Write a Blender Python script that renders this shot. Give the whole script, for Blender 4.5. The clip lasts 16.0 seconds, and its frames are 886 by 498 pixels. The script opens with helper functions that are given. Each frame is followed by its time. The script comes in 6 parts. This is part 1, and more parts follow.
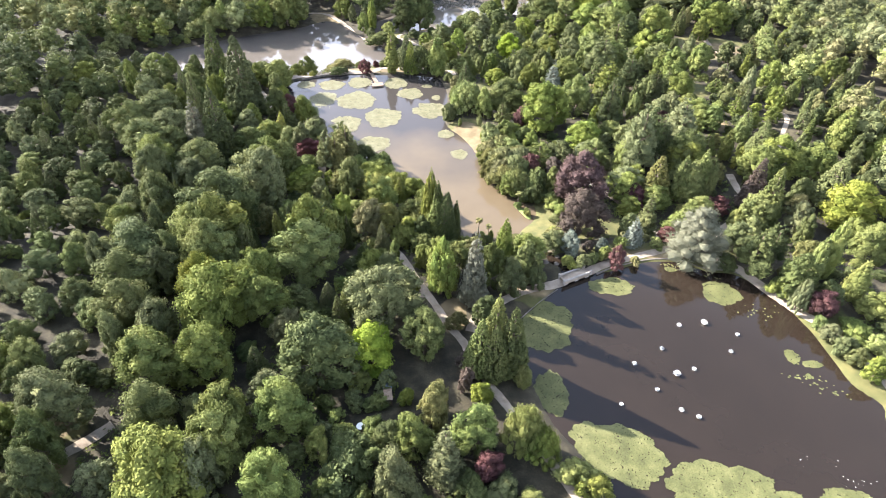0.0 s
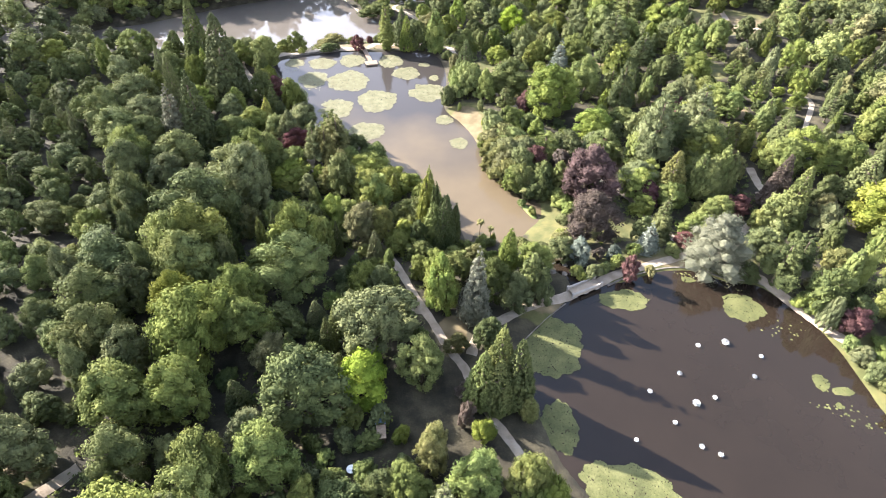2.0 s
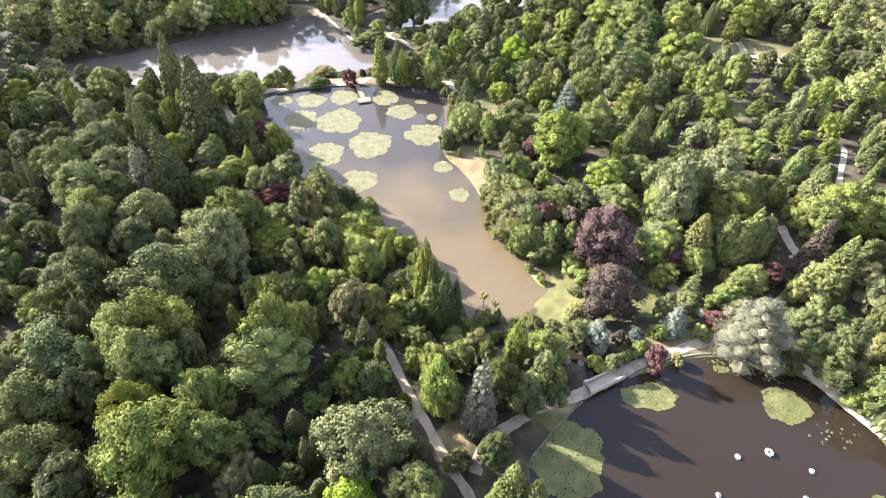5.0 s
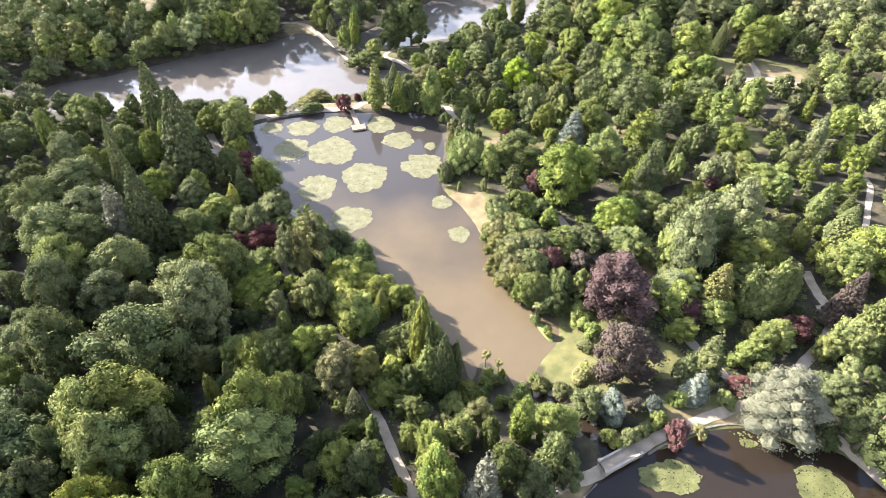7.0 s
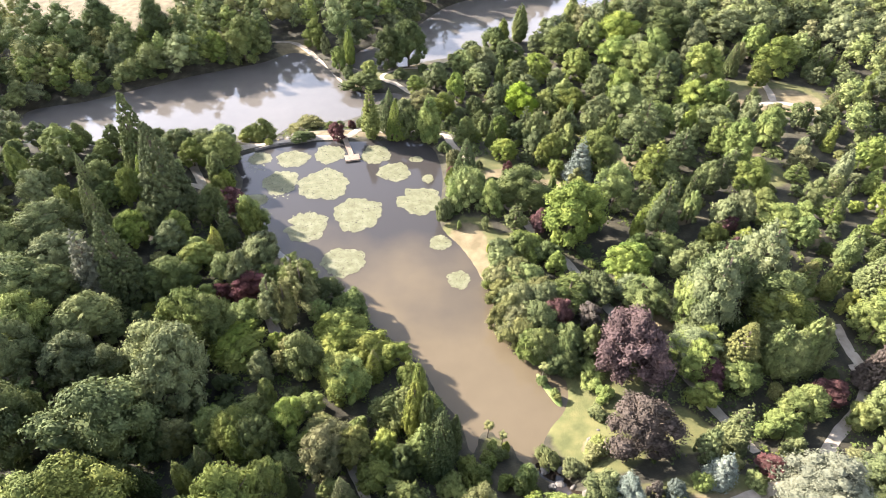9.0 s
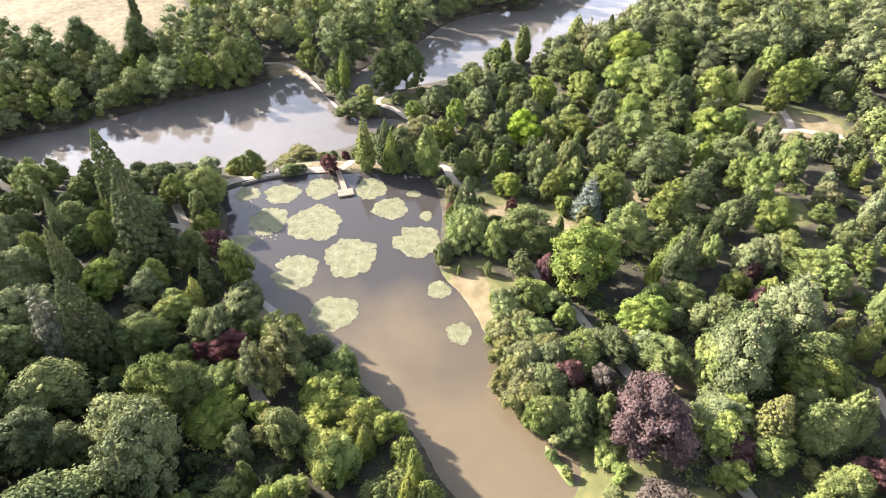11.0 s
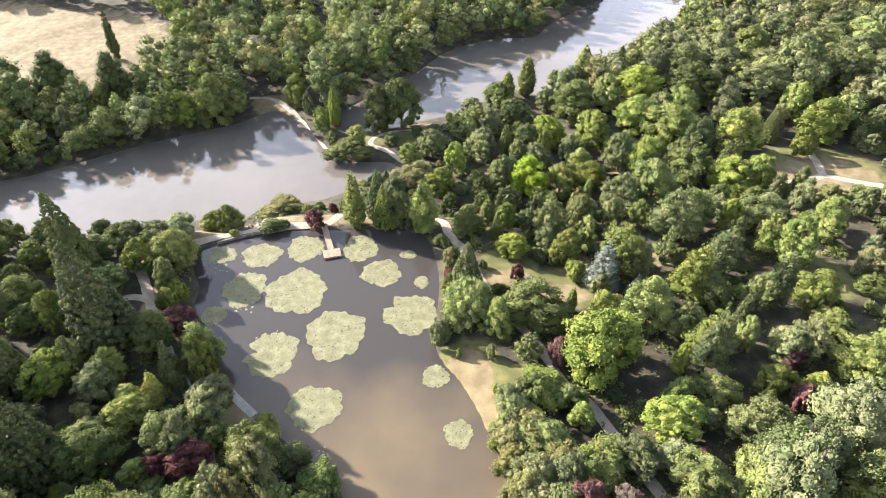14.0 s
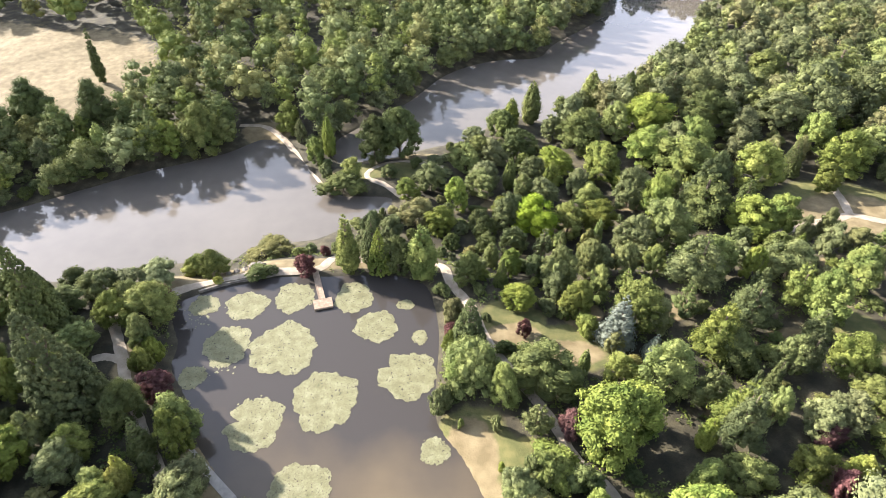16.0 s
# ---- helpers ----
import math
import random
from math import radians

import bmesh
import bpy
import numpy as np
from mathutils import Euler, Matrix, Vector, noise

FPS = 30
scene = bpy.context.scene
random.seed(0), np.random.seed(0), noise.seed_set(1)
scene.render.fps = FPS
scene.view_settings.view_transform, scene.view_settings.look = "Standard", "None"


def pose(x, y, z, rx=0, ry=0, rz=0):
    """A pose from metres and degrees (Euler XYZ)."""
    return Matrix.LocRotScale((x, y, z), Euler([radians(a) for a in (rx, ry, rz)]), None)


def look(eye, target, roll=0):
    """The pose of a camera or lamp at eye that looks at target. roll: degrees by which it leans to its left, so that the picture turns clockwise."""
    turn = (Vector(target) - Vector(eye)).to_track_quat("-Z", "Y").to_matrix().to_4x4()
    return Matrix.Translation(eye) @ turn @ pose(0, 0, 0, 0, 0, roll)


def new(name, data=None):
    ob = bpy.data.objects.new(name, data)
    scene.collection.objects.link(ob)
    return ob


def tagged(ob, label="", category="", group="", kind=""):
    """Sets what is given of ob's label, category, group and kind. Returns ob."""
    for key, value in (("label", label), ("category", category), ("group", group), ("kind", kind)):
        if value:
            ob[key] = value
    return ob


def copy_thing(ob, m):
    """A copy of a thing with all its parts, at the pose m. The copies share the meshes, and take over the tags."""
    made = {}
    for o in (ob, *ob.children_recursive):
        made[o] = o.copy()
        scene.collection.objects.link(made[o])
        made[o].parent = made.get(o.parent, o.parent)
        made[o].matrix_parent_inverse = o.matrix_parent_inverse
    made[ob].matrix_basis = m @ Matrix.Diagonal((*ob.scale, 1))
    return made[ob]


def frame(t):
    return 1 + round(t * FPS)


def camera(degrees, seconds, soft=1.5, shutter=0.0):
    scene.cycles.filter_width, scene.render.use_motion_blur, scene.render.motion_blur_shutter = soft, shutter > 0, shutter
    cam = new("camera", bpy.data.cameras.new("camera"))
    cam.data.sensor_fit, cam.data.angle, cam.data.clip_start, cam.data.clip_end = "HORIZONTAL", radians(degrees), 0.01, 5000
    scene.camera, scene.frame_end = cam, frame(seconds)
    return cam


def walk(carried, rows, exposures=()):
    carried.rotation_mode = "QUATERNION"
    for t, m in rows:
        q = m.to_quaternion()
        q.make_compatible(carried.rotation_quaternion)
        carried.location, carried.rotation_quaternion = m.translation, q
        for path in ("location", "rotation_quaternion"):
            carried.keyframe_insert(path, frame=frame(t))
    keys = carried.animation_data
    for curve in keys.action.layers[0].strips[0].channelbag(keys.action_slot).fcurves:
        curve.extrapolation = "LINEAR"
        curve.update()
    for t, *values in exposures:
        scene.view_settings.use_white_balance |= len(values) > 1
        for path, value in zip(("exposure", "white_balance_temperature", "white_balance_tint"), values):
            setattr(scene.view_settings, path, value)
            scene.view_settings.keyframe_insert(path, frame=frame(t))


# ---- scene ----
cam = camera(73.7, 16.0, 0.92)
PATH = [
    (0.0, -0.01, -0.03, 97.74, 50.52, -1.22, 0.02),
    (0.5, -0.03, 3.85, 97.76, 49.50, -1.26, -0.02),
    (1.0, -0.05, 7.68, 97.82, 48.48, -1.30, -0.05),
    (1.5, -0.07, 11.48, 97.90, 47.50, -1.34, -0.08),
    (2.0, -0.09, 15.24, 97.99, 46.97, -1.35, -0.10),
    (2.5, -0.10, 18.98, 98.11, 47.00, -1.36, -0.15),
    (3.0, -0.10, 22.70, 98.23, 47.09, -1.35, -0.16),
    (3.5, -0.09, 26.41, 98.35, 47.17, -1.35, -0.17),
    (4.0, -0.08, 30.10, 98.48, 47.25, -1.34, -0.21),
    (6.5, 0.19, 48.49, 99.07, 47.66, -1.31, -0.31),
    (7.0, 0.29, 52.17, 99.15, 47.73, -1.29, -0.32),
    (7.5, 0.39, 55.87, 99.23, 47.83, -1.26, -0.34),
    (8.0, 0.51, 59.57, 99.29, 47.95, -1.29, -0.38),
    (8.5, 0.63, 63.28, 99.35, 48.02, -1.27, -0.37),
    (9.0, 0.77, 67.00, 99.39, 48.11, -1.23, -0.36),
    (11.5, 1.51, 85.78, 99.44, 48.75, -1.04, -0.36),
    (12.0, 1.65, 89.56, 99.44, 48.90, -1.03, -0.37),
    (12.5, 1.79, 93.36, 99.43, 49.00, -1.04, -0.39),
    (13.0, 1.91, 97.16, 99.44, 49.12, -1.03, -0.40),
    (13.5, 2.02, 100.96, 99.45, 49.23, -1.02, -0.40),
    (14.0, 2.11, 104.77, 99.47, 49.36, -1.03, -0.40),
    (14.5, 2.17, 108.57, 99.51, 49.48, -1.02, -0.40),
    (15.0, 2.21, 112.37, 99.58, 49.63, -1.06, -0.40),
    (15.5, 2.21, 116.17, 99.67, 49.81, -1.07, -0.36),
    (16.0, 2.18, 119.95, 99.80, 50.01, -1.07, -0.34),
]
EXPOSURES = [(0.0, 2.92, 5780, 17), (8.0, 2.86, 5820, 17), (16.0, 2.62, 5950, 15)]
walk(cam, [(t, pose(x, y, z, rx, ry, rz)) for t, x, y, z, rx, ry, rz in PATH], EXPOSURES)

# ---- sky, sun ----
SUN_TO = Vector((-0.889, 0.458, 0.0)).normalized()
ELEVATION = 26.0
world = bpy.data.worlds.new("world")
scene.world = world
world.use_nodes = True
wn = world.node_tree
sky = wn.nodes.new("ShaderNodeTexSky")
sky.sky_type, sky.sun_disc = "NISHITA", False
sky.sun_elevation, sky.sun_rotation = radians(ELEVATION), math.atan2(SUN_TO.x, SUN_TO.y)
sky.air_density, sky.dust_density = 1.6, 1.0
cloud, veil, spread = wn.nodes.new("ShaderNodeTexNoise"), wn.nodes.new("ShaderNodeMix"), wn.nodes.new("ShaderNodeMapRange")
stretch, where = wn.nodes.new("ShaderNodeMapping"), wn.nodes.new("ShaderNodeTexCoord")
stretch.inputs["Scale"].default_value = (1.0, 1.0, 3.0)
cloud.inputs["Scale"].default_value, cloud.inputs["Detail"].default_value = 2.6, 7
spread.inputs[1].default_value, spread.inputs[2].default_value, spread.inputs[3].default_value, spread.inputs[4].default_value = 0.40, 0.62, 0.45, 0.95
veil.data_type = "RGBA"
veil.inputs[7].default_value = (11.0, 11.2, 12.2, 1)
wn.links.new(where.outputs["Generated"], stretch.inputs[0])
wn.links.new(stretch.outputs[0], cloud.inputs["Vector"])
wn.links.new(cloud.outputs[0], spread.inputs[0])
apart, low, fade = wn.nodes.new("ShaderNodeSeparateXYZ"), wn.nodes.new("ShaderNodeMapRange"), wn.nodes.new("ShaderNodeMath")
low.inputs[1].default_value, low.inputs[2].default_value, low.inputs[3].default_value, low.inputs[4].default_value = 0.42, 0.66, 1.0, 0.04
fade.operation = "MULTIPLY"
wn.links.new(where.outputs["Generated"], apart.inputs[0])
wn.links.new(apart.outputs[2], low.inputs[0])
wn.links.new(spread.outputs[0], fade.inputs[0])
wn.links.new(low.outputs[0], fade.inputs[1])
wn.links.new(fade.outputs[0], veil.inputs[0])
wn.links.new(sky.outputs[0], veil.inputs[6])
# the hazy air is bright round the sun
toward, near, power, shine, glow = wn.nodes.new("ShaderNodeVectorMath"), wn.nodes.new("ShaderNodeMath"), wn.nodes.new("ShaderNodeMath"), wn.nodes.new("ShaderNodeVectorMath"), wn.nodes.new("ShaderNodeVectorMath")
toward.operation, near.operation, power.operation, shine.operation, glow.operation = "DOT_PRODUCT", "MAXIMUM", "POWER", "SCALE", "ADD"
toward.inputs[1].default_value = SUN_TO * math.cos(radians(ELEVATION)) + Vector((0, 0, math.sin(radians(ELEVATION))))
near.inputs[1].default_value, power.inputs[1].default_value = 0.0, 3.6
shine.inputs[0].default_value = (12.5, 12.2, 12.2)
wn.links.new(where.outputs["Generated"], toward.inputs[0])
wn.links.new(toward.outputs["Value"], near.inputs[0])
wn.links.new(near.outputs[0], power.inputs[0])
wn.links.new(power.outputs[0], shine.inputs["Scale"])
wn.links.new(shine.outputs[0], glow.inputs[0])
wn.links.new(veil.outputs[2], glow.inputs[1])
wn.links.new(glow.outputs[0], wn.nodes["Background"].inputs[0])
wn.nodes["Background"].inputs[1].default_value = 0.054
sun = new("sun", bpy.data.lights.new("sun", "SUN"))
sun.data.energy, sun.data.angle, sun.data.color = 5.0, radians(0.6), (1.0, 0.90, 0.73)
sun.matrix_world = look((0, 0, 200), Vector((0, 0, 200)) - SUN_TO * math.cos(radians(ELEVATION)) - Vector((0, 0, math.sin(radians(ELEVATION)))))


# ---- materials ----
def material(name, colours, scale=1.0, rough=0.9, bump=0.0, bump_scale=None, per_object=0.0, translucent=0.0, detail=6.0, specular=0.3, per_leaf=0.0):
    """A surface whose colour wanders between the given ones at two scales, with fine relief."""
    m = bpy.data.materials.new(name)
    m.use_nodes = True
    n, l = m.node_tree.nodes, m.node_tree.links
    shader = n["Principled BSDF"]
    shader.inputs["Roughness"].default_value = rough
    shader.inputs["Specular IOR Level"].default_value = specular
    where = n.new("ShaderNodeNewGeometry").outputs["Position"]
    big, fine = n.new("ShaderNodeTexNoise"), n.new("ShaderNodeTexNoise")
    big.inputs["Scale"].default_value, fine.inputs["Scale"].default_value = scale, scale * 11
    big.inputs["Detail"].default_value = fine.inputs["Detail"].default_value = detail
    for node in (big, fine):
        l.new(where, node.inputs["Vector"])
    mix = n.new("ShaderNodeMath")
    mix.operation = "MULTIPLY_ADD"
    l.new(fine.outputs[0], mix.inputs[0])
    mix.inputs[1].default_value = 0.5
    half = n.new("ShaderNodeMath")
    half.operation = "MULTIPLY_ADD"
    l.new(big.outputs[0], half.inputs[0])
    half.inputs[1].default_value, half.inputs[2].default_value = 1.6, -0.55
    l.new(half.outputs[0], mix.inputs[2])
    ramp = n.new("ShaderNodeValToRGB")
    while len(ramp.color_ramp.elements) < len(colours):
        ramp.color_ramp.elements.new(0.5)
    for i, c in enumerate(colours):
        ramp.color_ramp.elements[i].position = 0.15 + 0.7 * i / max(1, len(colours) - 1)
        ramp.color_ramp.elements[i].color = (*c, 1)
    l.new(mix.outputs[0], ramp.inputs[0])
    colour = ramp.outputs[0]
    if per_object:
        info, hsv = n.new("ShaderNodeObjectInfo"), n.new("ShaderNodeHueSaturation")
        for out, centre, spread, times in (("Value", 1.0, per_object, 1.0), ("Hue", 0.5, per_object * 0.045, 7.3), ("Saturation", 1.0, per_object * 0.5, 13.7)):
            span, turn, rest = n.new("ShaderNodeMapRange"), n.new("ShaderNodeMath"), n.new("ShaderNodeMath")
            turn.operation, rest.operation = "MULTIPLY", "FRACT"
            turn.inputs[1].default_value = times
            l.new(info.outputs["Random"], turn.inputs[0])
            l.new(turn.outputs[0], rest.inputs[0])
            l.new(rest.outputs[0], span.inputs[0])
            span.inputs[3].default_value, span.inputs[4].default_value = centre - spread, centre + spread
            l.new(span.outputs[0], hsv.inputs[out])
        l.new(colour, hsv.inputs["Color"])
        colour = hsv.outputs[0]
    if per_leaf:
        span, hsv = n.new("ShaderNodeMapRange"), n.new("ShaderNodeHueSaturation")
        l.new(n["Geometry"].outputs["Random Per Island"], span.inputs[0])
        span.inputs[3].default_value, span.inputs[4].default_value = 1 - per_leaf, 1 + per_leaf
        l.new(span.outputs[0], hsv.inputs["Value"])
        l.new(colour, hsv.inputs["Color"])
        colour = hsv.outputs[0]
    l.new(colour, shader.inputs["Base Color"])
    if bump:
        relief, rise = n.new("ShaderNodeTexNoise"), n.new("ShaderNodeBump")
        relief.inputs["Scale"].default_value, relief.inputs["Detail"].default_value = bump_scale or scale * 20, 4
        l.new(where, relief.inputs["Vector"])
        l.new(relief.outputs[0], rise.inputs["Height"])
        rise.inputs["Strength"].default_value, rise.inputs["Distance"].default_value = bump, 0.2
        l.new(rise.outputs[0], shader.inputs["Normal"])
    if translucent:
        through_leaf, both = n.new("ShaderNodeBsdfTranslucent"), n.new("ShaderNodeMixShader")
        l.new(colour, through_leaf.inputs[0])
        both.inputs[0].default_value = translucent
        l.new(shader.outputs[0], both.inputs[1])
        l.new(through_leaf.outputs[0], both.inputs[2])
        l.new(both.outputs[0], n["Material Output"].inputs[0])
    return m


def leaves(name, dark, light, spread=0.20):
    dark, light = [[k * v for k, v in zip((1.40, 1.06, 1.06), c)] for c in (dark, light)]
    mid = [0.5 * (a + b) for a, b in zip(dark, light)]
    return material("leaves_" + name, [dark, mid, light], 0.22, 0.75, per_object=spread, translucent=0.16, detail=3.0, specular=0.06, per_leaf=0.18)


LEAF = {
    "dg": leaves("dark_green", (0.030, 0.050, 0.020), (0.070, 0.105, 0.036)),
    "mg": leaves("mid_green", (0.045, 0.075, 0.022), (0.105, 0.150, 0.042)),
    "lg": leaves("light_green", (0.054, 0.096, 0.026), (0.126, 0.184, 0.050)),
    "yg": leaves("yellow_green", (0.057, 0.094, 0.022), (0.126, 0.174, 0.045)),
    "lm": leaves("lime_green", (0.066, 0.128, 0.018), (0.138, 0.218, 0.036)),
    "yl": leaves("yellow", (0.105, 0.150, 0.022), (0.200, 0.255, 0.048)),
    "gg": leaves("grey_green", (0.047, 0.073, 0.030), (0.102, 0.143, 0.059)),
    "ol": leaves("olive", (0.057, 0.079, 0.029), (0.121, 0.151, 0.058)),
    "bl": leaves("blue_grey", (0.048, 0.078, 0.060), (0.098, 0.140, 0.106)),
    "sv": leaves("silver_grey", (0.054, 0.073, 0.050), (0.090, 0.116, 0.078)),
    "cu": leaves("copper", (0.036, 0.032, 0.028), (0.076, 0.066, 0.059)),
    "cd": leaves("dark_copper", (0.033, 0.036, 0.028), (0.074, 0.076, 0.060)),
    "wr": leaves("wine_red", (0.038, 0.026, 0.024), (0.080, 0.047, 0.044)),
}
COLOUR_WORDS = {"dg": "dark green", "mg": "green", "lg": "light green", "yg": "yellow-green", "lm": "vivid lime-green", "yl": "bright yellow", "gg": "grey-green",
                "ol": "olive-green", "bl": "blue-grey", "sv": "silvery grey", "cu": "copper-purple", "cd": "dark bronze", "wr": "wine-red"}
BARK = material("bark", [(0.06, 0.045, 0.03), (0.14, 0.11, 0.08)], 2.0, 0.95, 0.6)
GRAVEL = material("pale_gravel", [(0.180, 0.146, 0.106), (0.245, 0.202, 0.150), (0.300, 0.254, 0.195)], 0.5, 0.95, 0.4, 14)
STONE = material("pale_stone", [(0.20, 0.18, 0.155), (0.30, 0.275, 0.24)], 0.9, 0.9, 0.4, 9)
ROCK = material("rock", [(0.07, 0.06, 0.05), (0.17, 0.15, 0.125)], 0.8, 0.9, 0.7, 5)
TIMBER = material("weathered_timber", [(0.16, 0.115, 0.078), (0.27, 0.205, 0.145)], 1.5, 0.85, 0.3, 12, per_object=0.1)
PAD = material("lily_leaf", [(0.090, 0.086, 0.040), (0.122, 0.117, 0.060), (0.160, 0.152, 0.086)], 0.5, 0.8, per_leaf=0.12)
POND_PAD = material("green_lily_leaf", [(0.048, 0.052, 0.016), (0.078, 0.082, 0.026), (0.110, 0.111, 0.040)], 0.4, 0.8, per_leaf=0.12)
WHITE = material("white_paint", [(0.74, 0.74, 0.72), (0.84, 0.84, 0.82)], 1.0, 0.45)
SLATE_BLUE = material("blue_sheet_roof", [(0.16, 0.24, 0.40), (0.26, 0.35, 0.52)], 1.0, 0.5)
DARK_TIMBER = material("dark_timber", [(0.05, 0.035, 0.025), (0.11, 0.08, 0.06)], 1.5, 0.9, 0.3, 12)


def water_material(name, silt, silt_light, gloss=0.7, rough=0.04, clear=None):
    """Murky water: a silty body under a smooth, faintly rippled surface; clear: a darker body that takes over between two values of y."""
    m = material(name, [silt, silt_light], 0.022, rough, detail=4.0)
    n, l = m.node_tree.nodes, m.node_tree.links
    shader = n["Principled BSDF"]
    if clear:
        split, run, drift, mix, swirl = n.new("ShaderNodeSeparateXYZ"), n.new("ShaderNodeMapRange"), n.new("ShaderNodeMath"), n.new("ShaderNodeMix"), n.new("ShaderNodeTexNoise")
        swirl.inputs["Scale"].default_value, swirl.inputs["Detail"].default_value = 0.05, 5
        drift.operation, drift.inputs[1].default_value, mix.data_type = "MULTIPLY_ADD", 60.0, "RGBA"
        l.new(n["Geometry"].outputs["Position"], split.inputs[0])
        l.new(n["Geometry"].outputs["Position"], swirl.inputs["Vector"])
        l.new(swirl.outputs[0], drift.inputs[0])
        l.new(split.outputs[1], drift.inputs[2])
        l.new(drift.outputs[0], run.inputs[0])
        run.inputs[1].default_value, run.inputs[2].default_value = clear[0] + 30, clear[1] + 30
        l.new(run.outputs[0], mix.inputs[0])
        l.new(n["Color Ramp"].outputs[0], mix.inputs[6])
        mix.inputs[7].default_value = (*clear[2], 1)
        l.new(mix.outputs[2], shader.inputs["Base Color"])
    shader.inputs["IOR"].default_value, shader.inputs["Specular IOR Level"].default_value = 1.33, gloss
    ripple, rise = n.new("ShaderNodeTexNoise"), n.new("ShaderNodeBump")
    ripple.inputs["Scale"].default_value, ripple.inputs["Detail"].default_value = 0.7, 3
    l.new(n["Geometry"].outputs["Position"], ripple.inputs["Vector"])
    l.new(ripple.outputs[0], rise.inputs["Height"])
    rise.inputs["Strength"].default_value, rise.inputs["Distance"].default_value = 0.05, 0.06
    l.new(rise.outputs[0], shader.inputs["Normal"])
    return m


def ground_material():
    """Grass, dry straw and leaf litter, by the sheet's own record of where lawns and straw lie."""
    m = material("ground", [(0.015, 0.013, 0.008), (0.030, 0.026, 0.015), (0.062, 0.053, 0.029)], 0.30, 0.95, 0.5, 3.0)
    n, l = m.node_tree.nodes, m.node_tree.links
    shader, litter = n["Principled BSDF"], n["Color Ramp"].outputs[0]
    for layer, dark, light in (("lawn", (0.050, 0.054, 0.016), (0.096, 0.088, 0.030)), ("straw", (0.092, 0.070, 0.034), (0.150, 0.118, 0.064))):
        grain, ramp, mix, mask = n.new("ShaderNodeTexNoise"), n.new("ShaderNodeValToRGB"), n.new("ShaderNodeMix"), n.new("ShaderNodeAttribute")
        grain.inputs["Scale"].default_value, grain.inputs["Detail"].default_value = 0.35, 8
        l.new(n["Geometry"].outputs["Position"], grain.inputs["Vector"])
        l.new(grain.outputs[0], ramp.inputs[0])
        ramp.color_ramp.elements[0].position, ramp.color_ramp.elements[1].position = 0.35, 0.68
        ramp.color_ramp.elements[0].color, ramp.color_ramp.elements[1].color = (*dark, 1), (*light, 1)
        mask.attribute_name = layer
        edge, jag = n.new("ShaderNodeMapRange"), n.new("ShaderNodeMath")
        jag.operation = "ADD"
        l.new(mask.outputs["Fac"], jag.inputs[0])
        l.new(grain.outputs[0], jag.inputs[1])
        l.new(jag.outputs[0], edge.inputs[0])
        edge.inputs[1].default_value, edge.inputs[2].default_value = 0.8, 1.15
        mix.data_type = "RGBA"
        l.new(edge.outputs[0], mix.inputs[0])
        l.new(litter, mix.inputs[6])
        l.new(ramp.outputs[0], mix.inputs[7])
        litter = mix.outputs[2]
    l.new(litter, shader.inputs["Base Color"])
    return m


# ---- lie of the land ----
def smooth(a, b, v):
    u = np.clip((v - a) / (b - a), 0, 1)
    return u * u * (3 - 2 * u)


def rounded(points, steps=6):
    """A closed outline through a few control points, as a Catmull-Rom curve."""
    p = np.array(points, float)
    out = []
    for i in range(len(p)):
        a, b, c, d = p[i - 1], p[i], p[(i + 1) % len(p)], p[(i + 2) % len(p)]
        for k in range(steps):
            u = k / steps
            out.append(0.5 * (2 * b + (c - a) * u + (2 * a - 5 * b + 4 * c - d) * u * u + (3 * b - a - 3 * c + d) * u ** 3))
    return np.array(out)


def polyline(points, steps=5):
    """An open line through a few control points."""
    p = np.array(points, float)
    p = np.vstack([2 * p[0] - p[1], p, 2 * p[-1] - p[-2]])
    out = []
    for i in range(1, len(p) - 2):
        a, b, c, d = p[i - 1], p[i], p[i + 1], p[i + 2]
        for k in range(steps):
            u = k / steps
            out.append(0.5 * (2 * b + (c - a) * u + (2 * a - 5 * b + 4 * c - d) * u * u + (3 * b - a - 3 * c + d) * u ** 3))
    out.append(p[-2])
    return np.array(out)


def signed_distance(x, y, ring):
    """Metres from the outline: more than 0 outside, less than 0 inside."""
    x, y = np.asarray(x, float), np.asarray(y, float)
    best, inside = np.full(x.shape, 1e9), np.zeros(x.shape, bool)
    for (ax, ay), (bx, by) in zip(ring, np.roll(ring, -1, axis=0)):
        ex, ey = bx - ax, by - ay
        u = np.clip(((x - ax) * ex + (y - ay) * ey) / (ex * ex + ey * ey + 1e-9), 0, 1)
        best = np.minimum(best, (x - ax - u * ex) ** 2 + (y - ay - u * ey) ** 2)
        inside ^= ((ay > y) != (by > y)) & (x < ex * (y - ay) / (ey + 1e-12) + ax)
    return np.where(inside, -1, 1) * np.sqrt(best)


